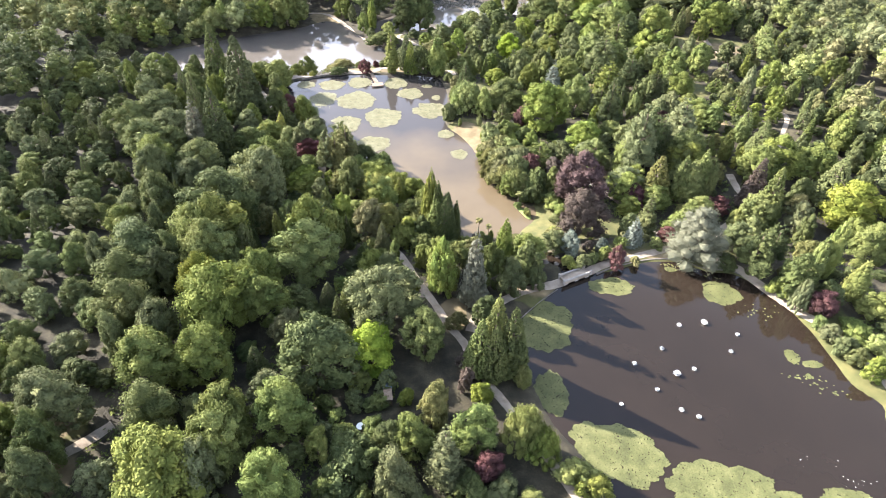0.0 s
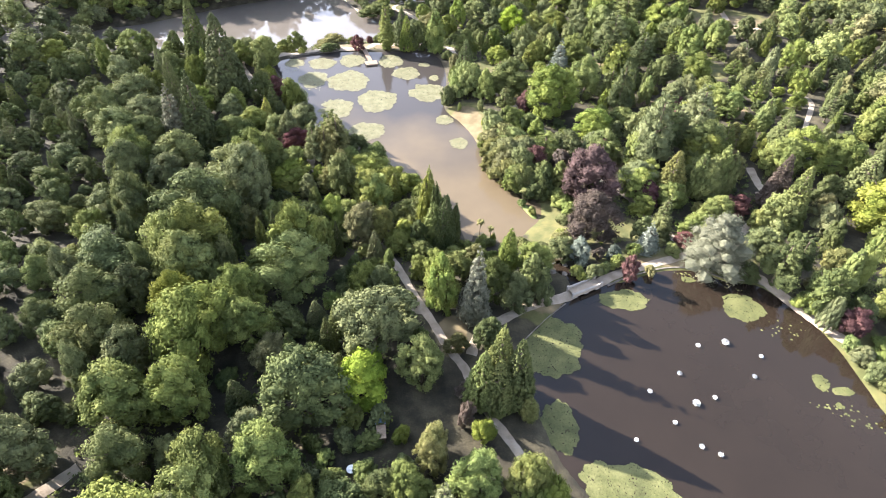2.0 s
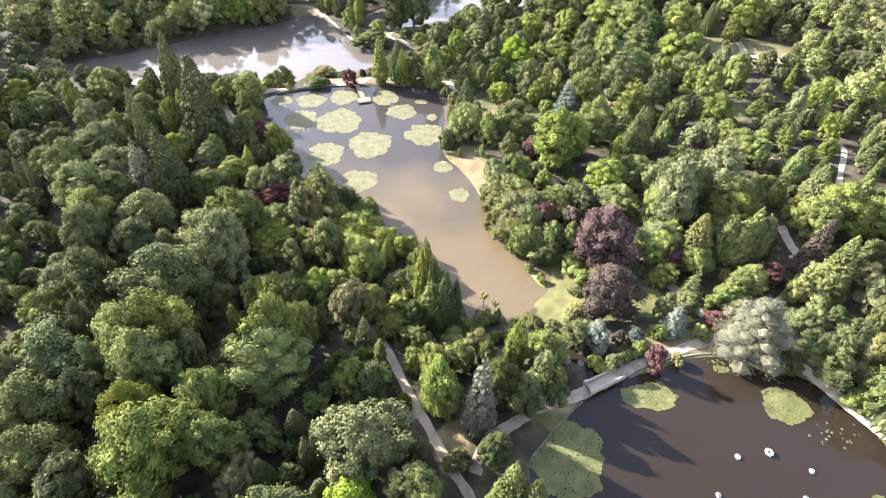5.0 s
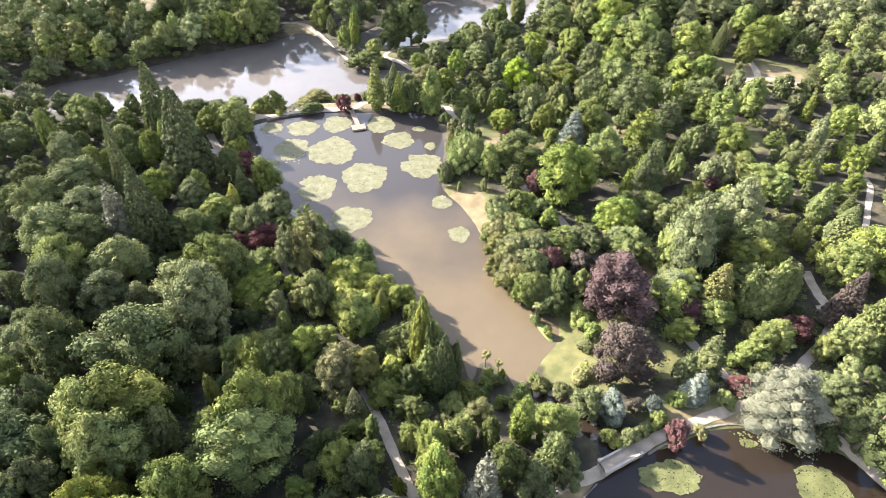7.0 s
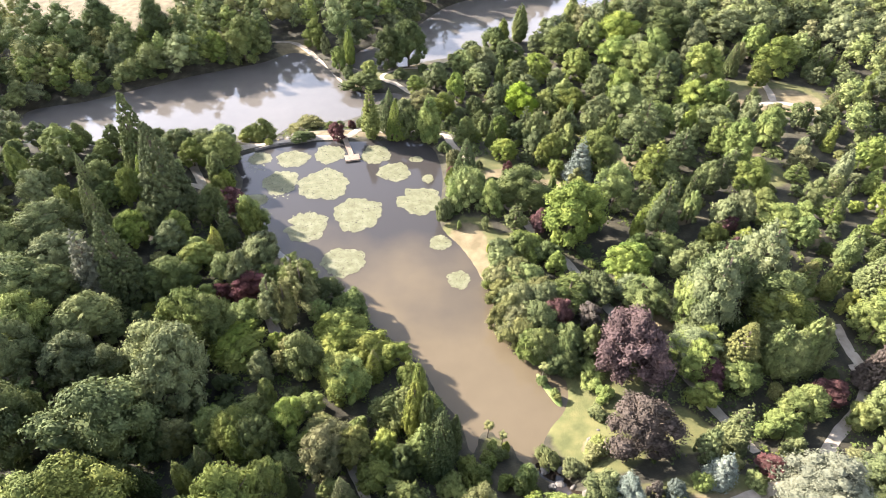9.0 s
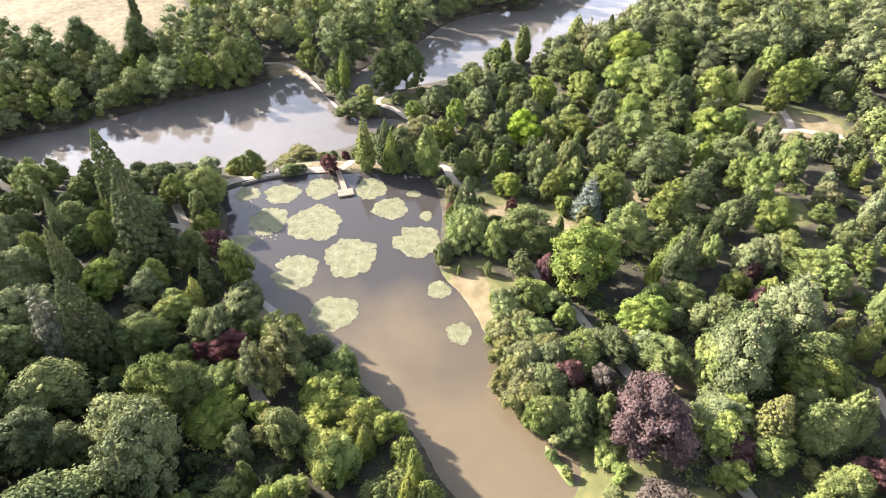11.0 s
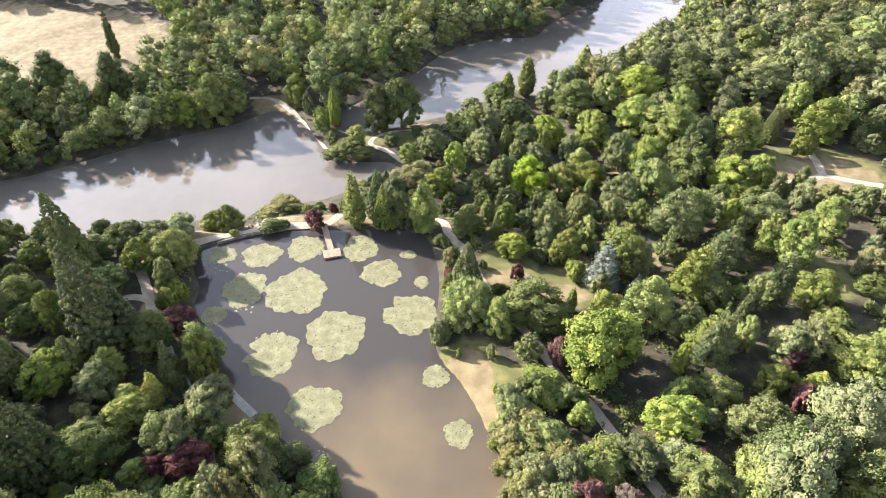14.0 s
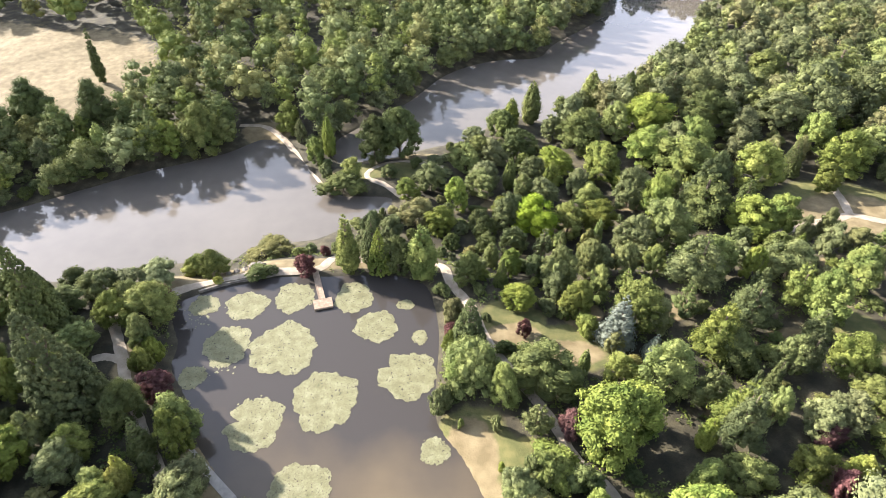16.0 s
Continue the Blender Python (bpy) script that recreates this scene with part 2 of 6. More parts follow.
def ground_z(x, y):
    """The height of the ground."""
    x, y = np.asarray(x, float), np.asarray(y, float)
    z = 6.6 - 4.6 * smooth(102, 128, y) - 4.6 * smooth(224, 242, y)
    z = z + 7.5 * smooth(28, 125, x) * smooth(110, 170, y) * (1 - 0.6 * smooth(300, 420, y))
    z = z + 4.0 * smooth(-45, -130, x) * (1 - smooth(215, 245, y)) + 6.0 * smooth(300, 420, y) * smooth(-40, -140, x)
    z = z + 0.5 * np.sin(x * 0.11 + 1) * np.sin(y * 0.09) + 0.25 * np.sin(x * 0.31) * np.sin(y * 0.27 + 2)
    for ring, level in LAKES:
        d = signed_distance(x, y, ring)
        bank = level + np.where(d > 0, 0.25 + 0.22 * d, 0.25 + 0.6 * np.maximum(d, -4))
        z = np.where(d < 0, bank, np.where(d < 14, z + (np.minimum(np.maximum(z, level + 0.3), bank) - z) * smooth(14, 6, d), z))
    return z


# ---- outlines of the water and lines of the paths ----
MIDDLE_SHORE = [(20.0, 119.1), (22.3, 124.3), (24.0, 127.2), (26.8, 130.3), (28.2, 133.2), (28.7, 136.1), (28.5, 138.5), (26.6, 139.6), (23.7, 141.6), (20.8, 144.5), (17.6, 149.0), (14.9, 153.8), (15.8, 160.7), (13.4, 166.7), (11.4, 172.5), (8.0, 179.5), (5.0, 183.7), (3.1, 189.8), (4.1, 205.8), (3.5, 214.8), (0.7, 225.1), (-7.1, 228.5), (-15.6, 228.8), (-22.5, 228.2), (-29.5, 228.1), (-37.7, 227.6), (-44.1, 225.5), (-49.8, 223.8), (-54.4, 221.0), (-57.8, 218.2), (-58.0, 214.0), (-53.6, 205.6), (-52.9, 199.4), (-48.9, 193.7), (-44.3, 187.1), (-42.5, 182.2), (-37.2, 175.9), (-33.0, 171.4), (-24.7, 164.4), (-17.0, 157.9), (-13.3, 153.4), (-6.7, 147.2), (-1.1, 140.6), (2.3, 133.9), (6.3, 128.5), (7.4, 123.6), (8.8, 121.8), (9.9, 123.0), (10.5, 125.7), (12.2, 126.2), (13.5, 124.8), (15.8, 123.4), (16.3, 121.2)]
POND_SHORE = [(16.4, 86.1), (22.7, 92.9), (27.9, 98.9), (34.6, 103.5), (40.8, 104.7), (46.1, 106.8), (52.0, 108.6), (58.9, 108.6), (64.1, 105.6), (71.0, 104.4), (75.1, 99.6), (79.1, 92.4), (80.9, 85.7), (81.7, 78.1), (82.2, 72.4), (85.6, 67.2), (84.0, 62.0), (86.0, 40.0), (78.0, 15.0), (55.0, 2.0), (38.0, 8.0), (31.0, 28.0), (29.7, 48.6), (25.9, 55.9), (21.5, 62.6), (19.3, 70.0), (17.9, 76.9)]
LOWER_SHORE = [(-107.4, 230.5), (-88.0, 228.5), (-80.1, 233.1), (-63.9, 236.4), (-52.1, 236.5), (-46.3, 243.1), (-33.1, 246.2), (-27.3, 248.8), (-18.6, 256.3), (-10.8, 261.4), (-10.8, 267.8), (-19.8, 268.5), (-26.7, 268.9), (-32.3, 274.1), (-35.9, 281.4), (-40.5, 289.2), (-49.9, 299.0), (-56.5, 302.3), (-60.8, 299.5), (-67.5, 292.6), (-77.3, 287.0), (-90.5, 280.0), (-104.0, 270.8), (-121.5, 258.7), (-139.1, 249.4), (-127.2, 228.6)]
UPPER_SHORE = [(-28.9, 286.0), (-19.9, 288.3), (-10.7, 290.7), (-1.4, 296.1), (14.3, 303.4), (22.6, 313.5), (32.0, 322.0), (46.0, 316.5), (62.0, 329.0), (78.5, 334.5), (93.0, 351.0), (126.0, 404.0), (165.0, 470.0), (111.0, 483.2), (88.8, 433.6), (57.9, 394.7), (47.7, 378.1), (27.1, 373.5), (7.0, 358.4), (-8.6, 331.6), (-26.0, 310.4), (-32.6, 299.4)]


# ---- small builders ----
def mesh_from(name, verts, faces, mat=None, smooth_faces=False):
    me = bpy.data.meshes.new(name)
    me.from_pydata([tuple(v) for v in verts], [], [tuple(int(i) for i in f) for f in faces])
    if mat:
        me.materials.append(mat)
    if smooth_faces:
        me.polygons.foreach_set("use_smooth", [True] * len(me.polygons))
    me.update()
    return me


def part(name, bm, mat, parent=None, label=""):
    """Links a bmesh as one mesh object under a thing or under a part."""
    me = bpy.data.meshes.new(name)
    bm.to_mesh(me)
    bm.free()
    me.materials.append(mat)
    ob = new(name, me)
    ob.parent = parent
    return tagged(ob, label)


def thing(name, label, category, m=None, group="", kind=""):
    ob = new(name)
    ob.empty_display_size = 0.3
    if m is not None:
        ob.matrix_basis = m
    return tagged(ob, label, category, group, kind)


def block(bm, x, y, z, sx, sy, sz, bevel=0.0, turn=0.0):
    m = Matrix.Translation((x, y, z)) @ Matrix.Rotation(turn, 4, "Z") @ Matrix.Diagonal((sx, sy, sz, 1))
    made = bmesh.ops.create_cube(bm, size=1, matrix=m)
    if bevel:
        edges = list({e for v in made["verts"] for e in v.link_edges})
        bmesh.ops.bevel(bm, geom=edges, offset=bevel, segments=1, affect="EDGES")
    return bm


def height_at(x, y):
    return float(ground_z(np.array([x]), np.array([y]))[0])


# ---- ground and water ----
LAKES = [(rounded(MIDDLE_SHORE), 0.0), (rounded(POND_SHORE), 5.6), (rounded(LOWER_SHORE), -4.0), (rounded(UPPER_SHORE), -4.0)]
LAWNS = [(12.6, 122.6, 2.6, 2.6), (10, 178, 8, 11), (12, 168, 9, 8), (17, 176, 8, 6), (32, 128, 9, 12), (37, 138, 6, 7), (46, 126, 7, 5), (55, 112, 20, 3.5), (27, 95, 10, 3.5), (86, 88, 4, 22), (22, 197, 8, 6), (33, 204, 11, 7),
         (116, 252, 20, 15), (20, 210, 8, 8), (-5, 282, 12, 6), (-20, 280, 8, 5), (-64, 59, 4, 3), (92, 203, 6, 8)]
LAWNS += [(x, y, 2.0, 2.0) for x, y in LAKES[1][0][::2] if x > 38 and 60 < y]
STRAW = [(-152, 346, 40, 40), (-205, 355, 60, 38), (-128, 318, 18, 20), (-116, 336, 13, 24), (-112, 313, 8, 10), (9.5, 178, 5, 9), (12, 170, 3, 5), (30, 202, 9, 4), (20, 207, 6, 4), (36, 214, 5, 4), (-30, 232, 22, 2.2), (-60, 226, 10, 4), (-48, 230, 8, 3), (4, 88, 3, 5), (117, 250, 16, 10), (24, 96.5, 7, 1.5), (56, 111, 14, 1.5), (-56, 305, 9, 7),
         (-39, 178, 5, 3), (-34, 170, 4, 4), (25, 236, 6, 4), (92, 214, 5, 3), (40, 190, 6, 2.5), (-61, 51, 2.5, 3.5), (-65, 59, 2, 2), (-5, 290, 8, 2), (-28, 276, 3, 6), (-60, 200, 2.5, 8), (31, 122, 2.5, 2.5)]


GLADES = [(62, 186, 12, 5), (74, 172, 9, 7), (88, 186, 9, 5), (58, 214, 9, 5), (70, 236, 10, 6), (52, 152, 9, 5), (66, 140, 8, 4), (84, 160, 6, 8), (46, 232, 8, 5), (100, 226, 8, 6), (36, 250, 9, 5), (60, 262, 9, 5), (92, 176, 5, 8), (78, 204, 9, 4), (20, 262, 7, 5)]


def spots(x, y, list_of_spots):
    v = np.zeros(x.shape)
    for cx, cy, rx, ry in list_of_spots:
        v = np.maximum(v, smooth(1.25, 0.75, np.hypot((x - cx) / rx, (y - cy) / ry)))
    return v


def build_ground():
    xs = np.concatenate([[-3800, -2500, -1600, -1000, -650, -450, -330, -270], np.arange(-236, -60, 2.0), np.arange(-60, 100, 1.25), np.arange(100, 252, 2.0), [270, 320, 420, 600, 950, 1500, 2400, 3800]])
    ys = np.concatenate([[-2500, -1200, -600, -300, -150, -80, -50], np.arange(-34, 60, 2.0), np.arange(60, 240, 1.25), np.arange(240, 500, 2.0), [520, 560, 640, 800, 1100, 1700, 2600, 4500]])
    gx, gy = np.meshgrid(xs, ys)
    gx, gy = gx.ravel(), gy.ravel()
    gz = ground_z(gx, gy)
    nx, ny = len(xs), len(ys)
    i = (np.arange(ny - 1)[:, None] * nx + np.arange(nx - 1)[None, :]).ravel()
    me = mesh_from("ground", np.stack([gx, gy, gz], 1), np.stack([i, i + 1, i + nx + 1, i + nx], 1), ground_material(), True)
    for name, which in (("lawn", LAWNS), ("straw", STRAW + [(x, y, rx * 0.6, ry * 0.6) for x, y, rx, ry in GLADES])):
        a = me.attributes.new(name, "FLOAT", "POINT")
        a.data.foreach_set("value", spots(gx, gy, which).astype(np.float32))
    tagged(new("ground", me), "uneven garden ground of lawn, dry straw-coloured grass and leaf litter", "ground", kind="structure")


build_ground()
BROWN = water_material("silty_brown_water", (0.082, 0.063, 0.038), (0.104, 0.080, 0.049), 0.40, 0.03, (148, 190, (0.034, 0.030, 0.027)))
PEAT = water_material("dark_peaty_water", (0.0140, 0.0102, 0.0070), (0.0195, 0.0142, 0.0098), 0.68)
GREY = water_material("grey_brown_water", (0.074, 0.065, 0.055), (0.098, 0.086, 0.072), 0.62)


def water(name, ring, level, mat, label):
    bm = bmesh.new()
    cx, cy = ring.mean(axis=0)
    back = np.roll(ring, 1, axis=0) - np.roll(ring, -1, axis=0)
    out = np.stack([-back[:, 1], back[:, 0]], 1)
    out /= np.linalg.norm(out, axis=1, keepdims=True) + 1e-9
    if signed_distance(*(ring[3] + out[3] * 0.3), ring) < 0:
        out = -out
    bm.faces.new([bm.verts.new((x, y, level)) for x, y in ring + out * 0.9])
    bmesh.ops.triangulate(bm, faces=bm.faces[:])
    if sum(f.normal.z * f.calc_area() for f in bm.faces) < 0:
        bmesh.ops.reverse_faces(bm, faces=bm.faces[:])
    tagged(part(name, bm, mat), label, "lake", kind="structure")


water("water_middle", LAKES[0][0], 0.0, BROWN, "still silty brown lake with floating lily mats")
water("water_pond", LAKES[1][0], 5.6, PEAT, "dark peaty pond above a stone bridge")
water("water_lower", LAKES[2][0], -4.0, GREY, "grey lake mirroring the sky beyond the dam")
water("water_upper", LAKES[3][0], -4.0, GREY, "long grey lake winding away between woods")
PATHS = []


def path(name, points, width):
    """A gravel path that lies on the ground, with a slightly uneven edge."""
    PATHS.append(points)
    line = polyline(points, 8)
    along = np.gradient(line, axis=0)
    along /= np.linalg.norm(along, axis=1, keepdims=True) + 1e-9
    side = np.stack([-along[:, 1], along[:, 0]], 1)
    verts, n = [], len(line)
    middle = ground_z(line[:, 0], line[:, 1])
    for c in np.linspace(-0.5, 0.5, 5):
        wob = 0.06 * np.sin(np.arange(n) * 1.7 + c * 9) + 0.05 * np.sin(np.arange(n) * 0.61 + c * 4)
        p = line + side * (c * width + (wob if abs(c) == 0.5 else 0 * wob))[:, None]
        z = np.maximum(ground_z(p[:, 0], p[:, 1]), middle - 0.3)
        verts.append(np.column_stack([p, z + (0.14 if abs(c) < 0.5 else 0.07)]))
    faces = [((c + 1) * n + i, c * n + i, c * n + i + 1, (c + 1) * n + i + 1) for c in range(4) for i in range(n - 1)]
    me = mesh_from("path_" + name, np.concatenate(verts), faces, GRAVEL, True)
    tagged(new("path_" + name, me), "pale gravel footpath winding between trees and shrubs", "path", kind="structure")


path("woodland", [(-12.6, 117.6), (-8.9, 110.2), (-4.4, 99.9), (-0.8, 93.1), (2.9, 85.5), (6.3, 80.2), (7.7, 75.9), (10.3, 70.9), (13.2, 66.6), (15.3, 63.0), (19.2, 56.2), (21.1, 52.6), (23.5, 47.9), (25.7, 41.2)], 1.7)
path("bridge", [(7.5, 83.4), (8.6, 86.7), (11.1, 90.1), (14.9, 93.0), (21.1, 96.8), (26.9, 99.0), (33.0, 102.3), (39.4, 105.8), (45.8, 108.6), (53.1, 111.3), (60.9, 113.3), (69.7, 108.1), (72.7, 104.6), (76.5, 98.0), (79.3, 93.2), (81.4, 89.9), (84.4, 85.4), (86.9, 79.1), (88.4, 68.7)], 2.1)
path("spur", [(-7.1, 96.1), (-4.4, 94.9), (-1.5, 94.0)], 1.4)
path("hillside", [(87.0, 149.6), (86.7, 142.8), (87.1, 137.5), (85.7, 131.4), (85.8, 139.2), (85.8, 134.1), (80.8, 128.6), (74.2, 123.2), (64.1, 112.8)], 2.2)
path("orchard", [(114.8, 187.2), (116.1, 179.6), (108.8, 166.7), (101.9, 155.3)], 1.5)
path("lawn", [(-20.9, 233.5), (-7.4, 234.1), (3.4, 231.7), (6.8, 223.9), (11.2, 215.4), (14.1, 206.0), (18.1, 198.3), (22.5, 190.6), (25.9, 183.6), (27.9, 178.3), (31.8, 173.2), (34.0, 170.1), (43.3, 150.9), (51.5, 138.7), (54.9, 130.8), (57.8, 125.3), (59.4, 121.0)], 2.2)
path("dam", [(-7.5, 235.6), (-16.1, 235.0), (-23.2, 234.3), (-26.9, 230.1), (-37.8, 228.7), (-44.5, 227.6), (-50.3, 226.0), (-56.0, 222.8), (-59.9, 220.4), (-66.4, 216.6), (-68.2, 210.9), (-64.8, 204.4), (-61.5, 198.6), (-58.0, 191.6), (-53.8, 185.8), (-50.0, 180.4), (-44.8, 173.8), (-40.8, 168.5), (-33.5, 151.4), (-30.4, 147.0)], 2.3)
path("fork", [(-61.8, 199.2), (-65.3, 199.8), (-67.8, 198.9)], 2.0)
path("promontory", [(-7.3, 267.0), (-12.8, 272.7), (-18.3, 275.7), (-18.2, 280.6), (-12.2, 285.9), (-4.9, 286.0), (5.2, 282.9)], 1.7)
path("causeway", [(-27.9, 265.7), (-34.7, 276.6), (-39.8, 283.8), (-44.4, 292.9), (-50.3, 301.5), (-57.6, 308.1), (-66.6, 308.7)], 1.9)
path("clearing", [(89.7, 241.1), (101.4, 245.5), (112.7, 248.3), (116.9, 249.9), (122.6, 247.4), (131.5, 244.3)], 2.6)
path("clearing_link", [(119.0, 264.6), (118.6, 257.0), (116.9, 249.9)], 2.4)
path("glade", [(-63.7, 52.6), (-60.7, 55.6), (-56.3, 60.7)], 2.0)


# ---- trees and shrubs ----
def ball(subdivisions):
    bm = bmesh.new()
    bmesh.ops.create_icosphere(bm, subdivisions=subdivisions, radius=1)
    got = np.array([v.co for v in bm.verts]), np.array([[v.index for v in f.verts] for f in bm.faces])
    bm.free()
    return got


ICO_V, ICO_F = ball(2)
SMALL_V, SMALL_F = ball(1)


def clump_mesh(rng, centres, radii, squash, leaf, count, droop=0.0, core=0.80, rough=False):
    """Lumps of foliage: a rough core in each, and many small bent sprays of leaves on and above it."""
    verts, faces, base = [], [], 0
    ball_v, ball_f = (SMALL_V, SMALL_F) if rough else (ICO_V, ICO_F)
    for c, r in zip(centres, radii):
        w = 1 + 0.10 * np.sin(ball_v @ rng.normal(size=(3, 3)) * 3).sum(1)
        verts.append(c + ball_v * (r * core * w)[:, None] * [1, 1, squash])
        faces.append(ball_f + base)
        base += len(ball_v)
    share = np.minimum(np.array(radii), 1.6 * np.median(radii)) ** 2
    which = rng.choice(len(radii), size=count, p=share / share.sum())
    d = rng.normal(size=(count, 3))
    d /= np.linalg.norm(d, axis=1, keepdims=True)
    d[:, 2] = np.where(d[:, 2] < -0.35, -d[:, 2], d[:, 2])
    r = np.array(radii)[which]
    p = np.array(centres)[which] + d * (r * rng.uniform(0.62, 1.24, count))[:, None] * [1, 1, squash]
    nrm = d + rng.normal(size=(count, 3)) * (0.9 if droop else 0.5) + [0, 0, 0.25]
    nrm /= np.linalg.norm(nrm, axis=1, keepdims=True)
    u = np.cross(nrm, rng.normal(size=(count, 3)))
    u /= np.linalg.norm(u, axis=1, keepdims=True)
    v = np.cross(nrm, u)
    if droop:
        u = u * (1 - droop) + np.array([0, 0, -1.0]) * droop
    size = leaf * rng.uniform(0.6, 1.35, count)[:, None]
    bend = nrm * size * 0.28
    quad = np.stack([p - u * size * rng.uniform(0.7, 1.1, (count, 1)) - bend, p - v * size * rng.uniform(0.4, 0.8, (count, 1)), p + u * size - bend, p + v * size * rng.uniform(0.4, 0.8, (count, 1))], 1)
    verts.append(quad.reshape(-1, 3))
    i = base + np.arange(count)[:, None] * 4
    faces.append(np.concatenate([i + [0, 1, 3], i + [1, 2, 3]]))
    return np.concatenate(verts), np.concatenate(faces)


NOMINAL = {"oak": (5.5, 14.0), "round": (3.2, 7.5), "shrub": (4.0, 5.5), "cone": (4.0, 16.0), "spire": (3.2, 20.0), "spruce": (3.4, 12.0), "pine": (5.0, 14.0),
           "cypress": (2.2, 12.0), "cedar": (8.5, 16.0), "willow": (5.0, 10.0), "palm": (1.1, 5.0)}


def palm_head(rng, radius, height):
    """Arching pointed fronds round the top of the stem."""
    verts, faces = [], []
    for k in range(26):
        ang, rise = k * 2.39996, rng.uniform(-0.5, 0.9)
        a, reach = np.array([math.cos(ang), math.sin(ang), 0]), radius * rng.uniform(0.8, 1.05)
        side = np.array([-a[1], a[0], 0])
        for s in range(4):
            rim = []
            for f in (s / 4, (s + 1) / 4):
                p = a * reach * f + np.array([0, 0, height * 0.9 + rise * reach * f - 0.75 * reach * f * f])
                w = 0.2 * radius * (math.sin(math.pi * (0.1 + 0.85 * f)) + 0.1)
                rim.append((p - side * w, p + side * w))
            i = len(verts)
            verts += [rim[0][0], rim[0][1], rim[1][1], rim[1][0]]
            faces += [(i, i + 1, i + 2), (i, i + 2, i + 3)]
    return np.array(verts), np.array(faces)


def crown_mesh(kind, seed, rich=1.0):
    """A crown at its nominal size (radius, height), standing on z = 0."""
    rng = np.random.default_rng(seed)
    radius, height = NOMINAL[kind]
    centres, radii, squash, leaf, count, droop = [], [], 0.85, 0.40, 2000, 0.0
    if kind == "palm":
        return palm_head(rng, radius, height)
    if kind in ("oak", "round", "shrub"):
        n = {"oak": (40, 84, 34, 90, 46, 70), "round": (34, 50, 28), "shrub": (34, 60, 48, 40)}[kind][seed % {"oak": 6, "round": 3, "shrub": 4}[kind]]
        low = {"oak": 0.13, "round": 0.08, "shrub": 0.0}[kind]
        mid, half = height * (1 + low) / 2, height * (1 - low) / 2
        for k in range(n):
            ang, up = k * 2.39996 + rng.uniform(-0.4, 0.4), 1 - 1.55 * (k + 0.5) / n + rng.uniform(-0.08, 0.08)
            flat = math.sqrt(max(0.02, 1 - min(1, abs(up)) ** 2.2))
            lump = radius * (1.6 if n < 60 else 1.9) / math.sqrt(n) * rng.uniform(0.60, 1.36)
            reach = max(0.0, radius * flat * rng.uniform(0.82, 1.08) - lump * 0.8)
            centres.append((reach * math.cos(ang), reach * math.sin(ang), max(lump * 0.5, mid + half * up * rng.uniform(0.9, 1.04) - lump * 0.75)))
            radii.append(lump)
        centres.append((0, 0, mid))
        radii.append(min(radius * 0.74, half * 0.9))
        squash, leaf, count = 0.82, {"oak": 0.215, "round": 0.17, "shrub": 0.18}[kind], {"oak": 8200, "round": 4200, "shrub": 4200}[kind]
    elif kind in ("cone", "spire", "spruce", "pine", "cypress"):
        tiers = {"cone": 34, "spire": 15, "spruce": 12, "pine": 8, "cypress": 11}[kind]
        for k in range(tiers):
            f = (k + 0.5) / tiers
            if kind == "cypress":
                wide = radius * (1.0 - 0.92 * f ** 2.4) * (0.75 + 0.25 * min(1, f * 5))
            elif kind == "pine":
                wide = radius * (1.0 - 0.75 * f ** 1.6) * rng.uniform(0.8, 1.1)
            elif kind == "spire":
                wide = radius * (1.0 - 0.95 * f) ** 0.75 * (0.55 + 0.45 * (f > 0.15))
            else:
                wide = radius * (1.02 - f) ** (0.72 if kind == "cone" else 0.8)
            z = height * (0.36 + f * 0.6 if kind == "pine" else (0.04 if kind in ("cypress", "cone") else 0.12) + f * 0.9)
            around = max(3, round({"cypress": 6, "cone": 17, "pine": 5}.get(kind, 7) * (0.4 + wide / radius)))
            for j in range(around if wide > 0.16 * radius else 1):
                ang = j * 2 * math.pi / around + k * 1.1 + rng.uniform(-0.3, 0.3)
                lump = max(wide * {"pine": 0.34, "cone": 0.15}.get(kind, 0.42), 0.07 * radius) * rng.uniform(0.8, 1.2)
                reach = max(0, wide * rng.uniform(0.85, 1.12) - lump) if wide > 0.16 * radius else 0
                centres.append((reach * math.cos(ang), reach * math.sin(ang), z + rng.uniform(-0.02, 0.02) * height))
                radii.append(lump)
        for f in (0.2, 0.42, 0.62):
            centres.append((0, 0, height * f))
            radii.append(radius * (0.25 if kind == "pine" else 0.62) * (1.02 - f))
        squash = {"cone": 1.1, "spire": 1.0, "spruce": 0.6, "pine": 0.55, "cypress": 1.7}[kind]
        leaf, count, droop = {"cone": 0.14, "spire": 0.19, "spruce": 0.20, "pine": 0.21, "cypress": 0.16}[kind], {"cone": 15000}.get(kind, 6000), 0.3
    elif kind == "cedar":
        for k in range(64):
            f = (k + 0.5) / 64
            ang, wide = k * 2.39996, radius * (1.0 - 0.8 * f ** 1.8)
            reach = wide * rng.uniform(0.25, 0.86)
            centres.append((reach * math.cos(ang), reach * math.sin(ang), height * (0.16 + 0.78 * f) - reach * 0.10))
            radii.append(radius * rng.uniform(0.22, 0.34) * (1.1 - 0.5 * f))
        squash, leaf, count = 0.72, 0.17, 17000
    else:
        for k in range(52):
            f = (k + 0.5) / 52
            ang, wide = k * 2.39996, radius * math.sqrt(max(0.05, 1 - f ** 2))
            reach = wide * rng.uniform(0.6, 0.92)
            centres.append((reach * math.cos(ang), reach * math.sin(ang), height * (0.10 + 0.78 * f)))
            radii.append(radius * rng.uniform(0.14, 0.26))
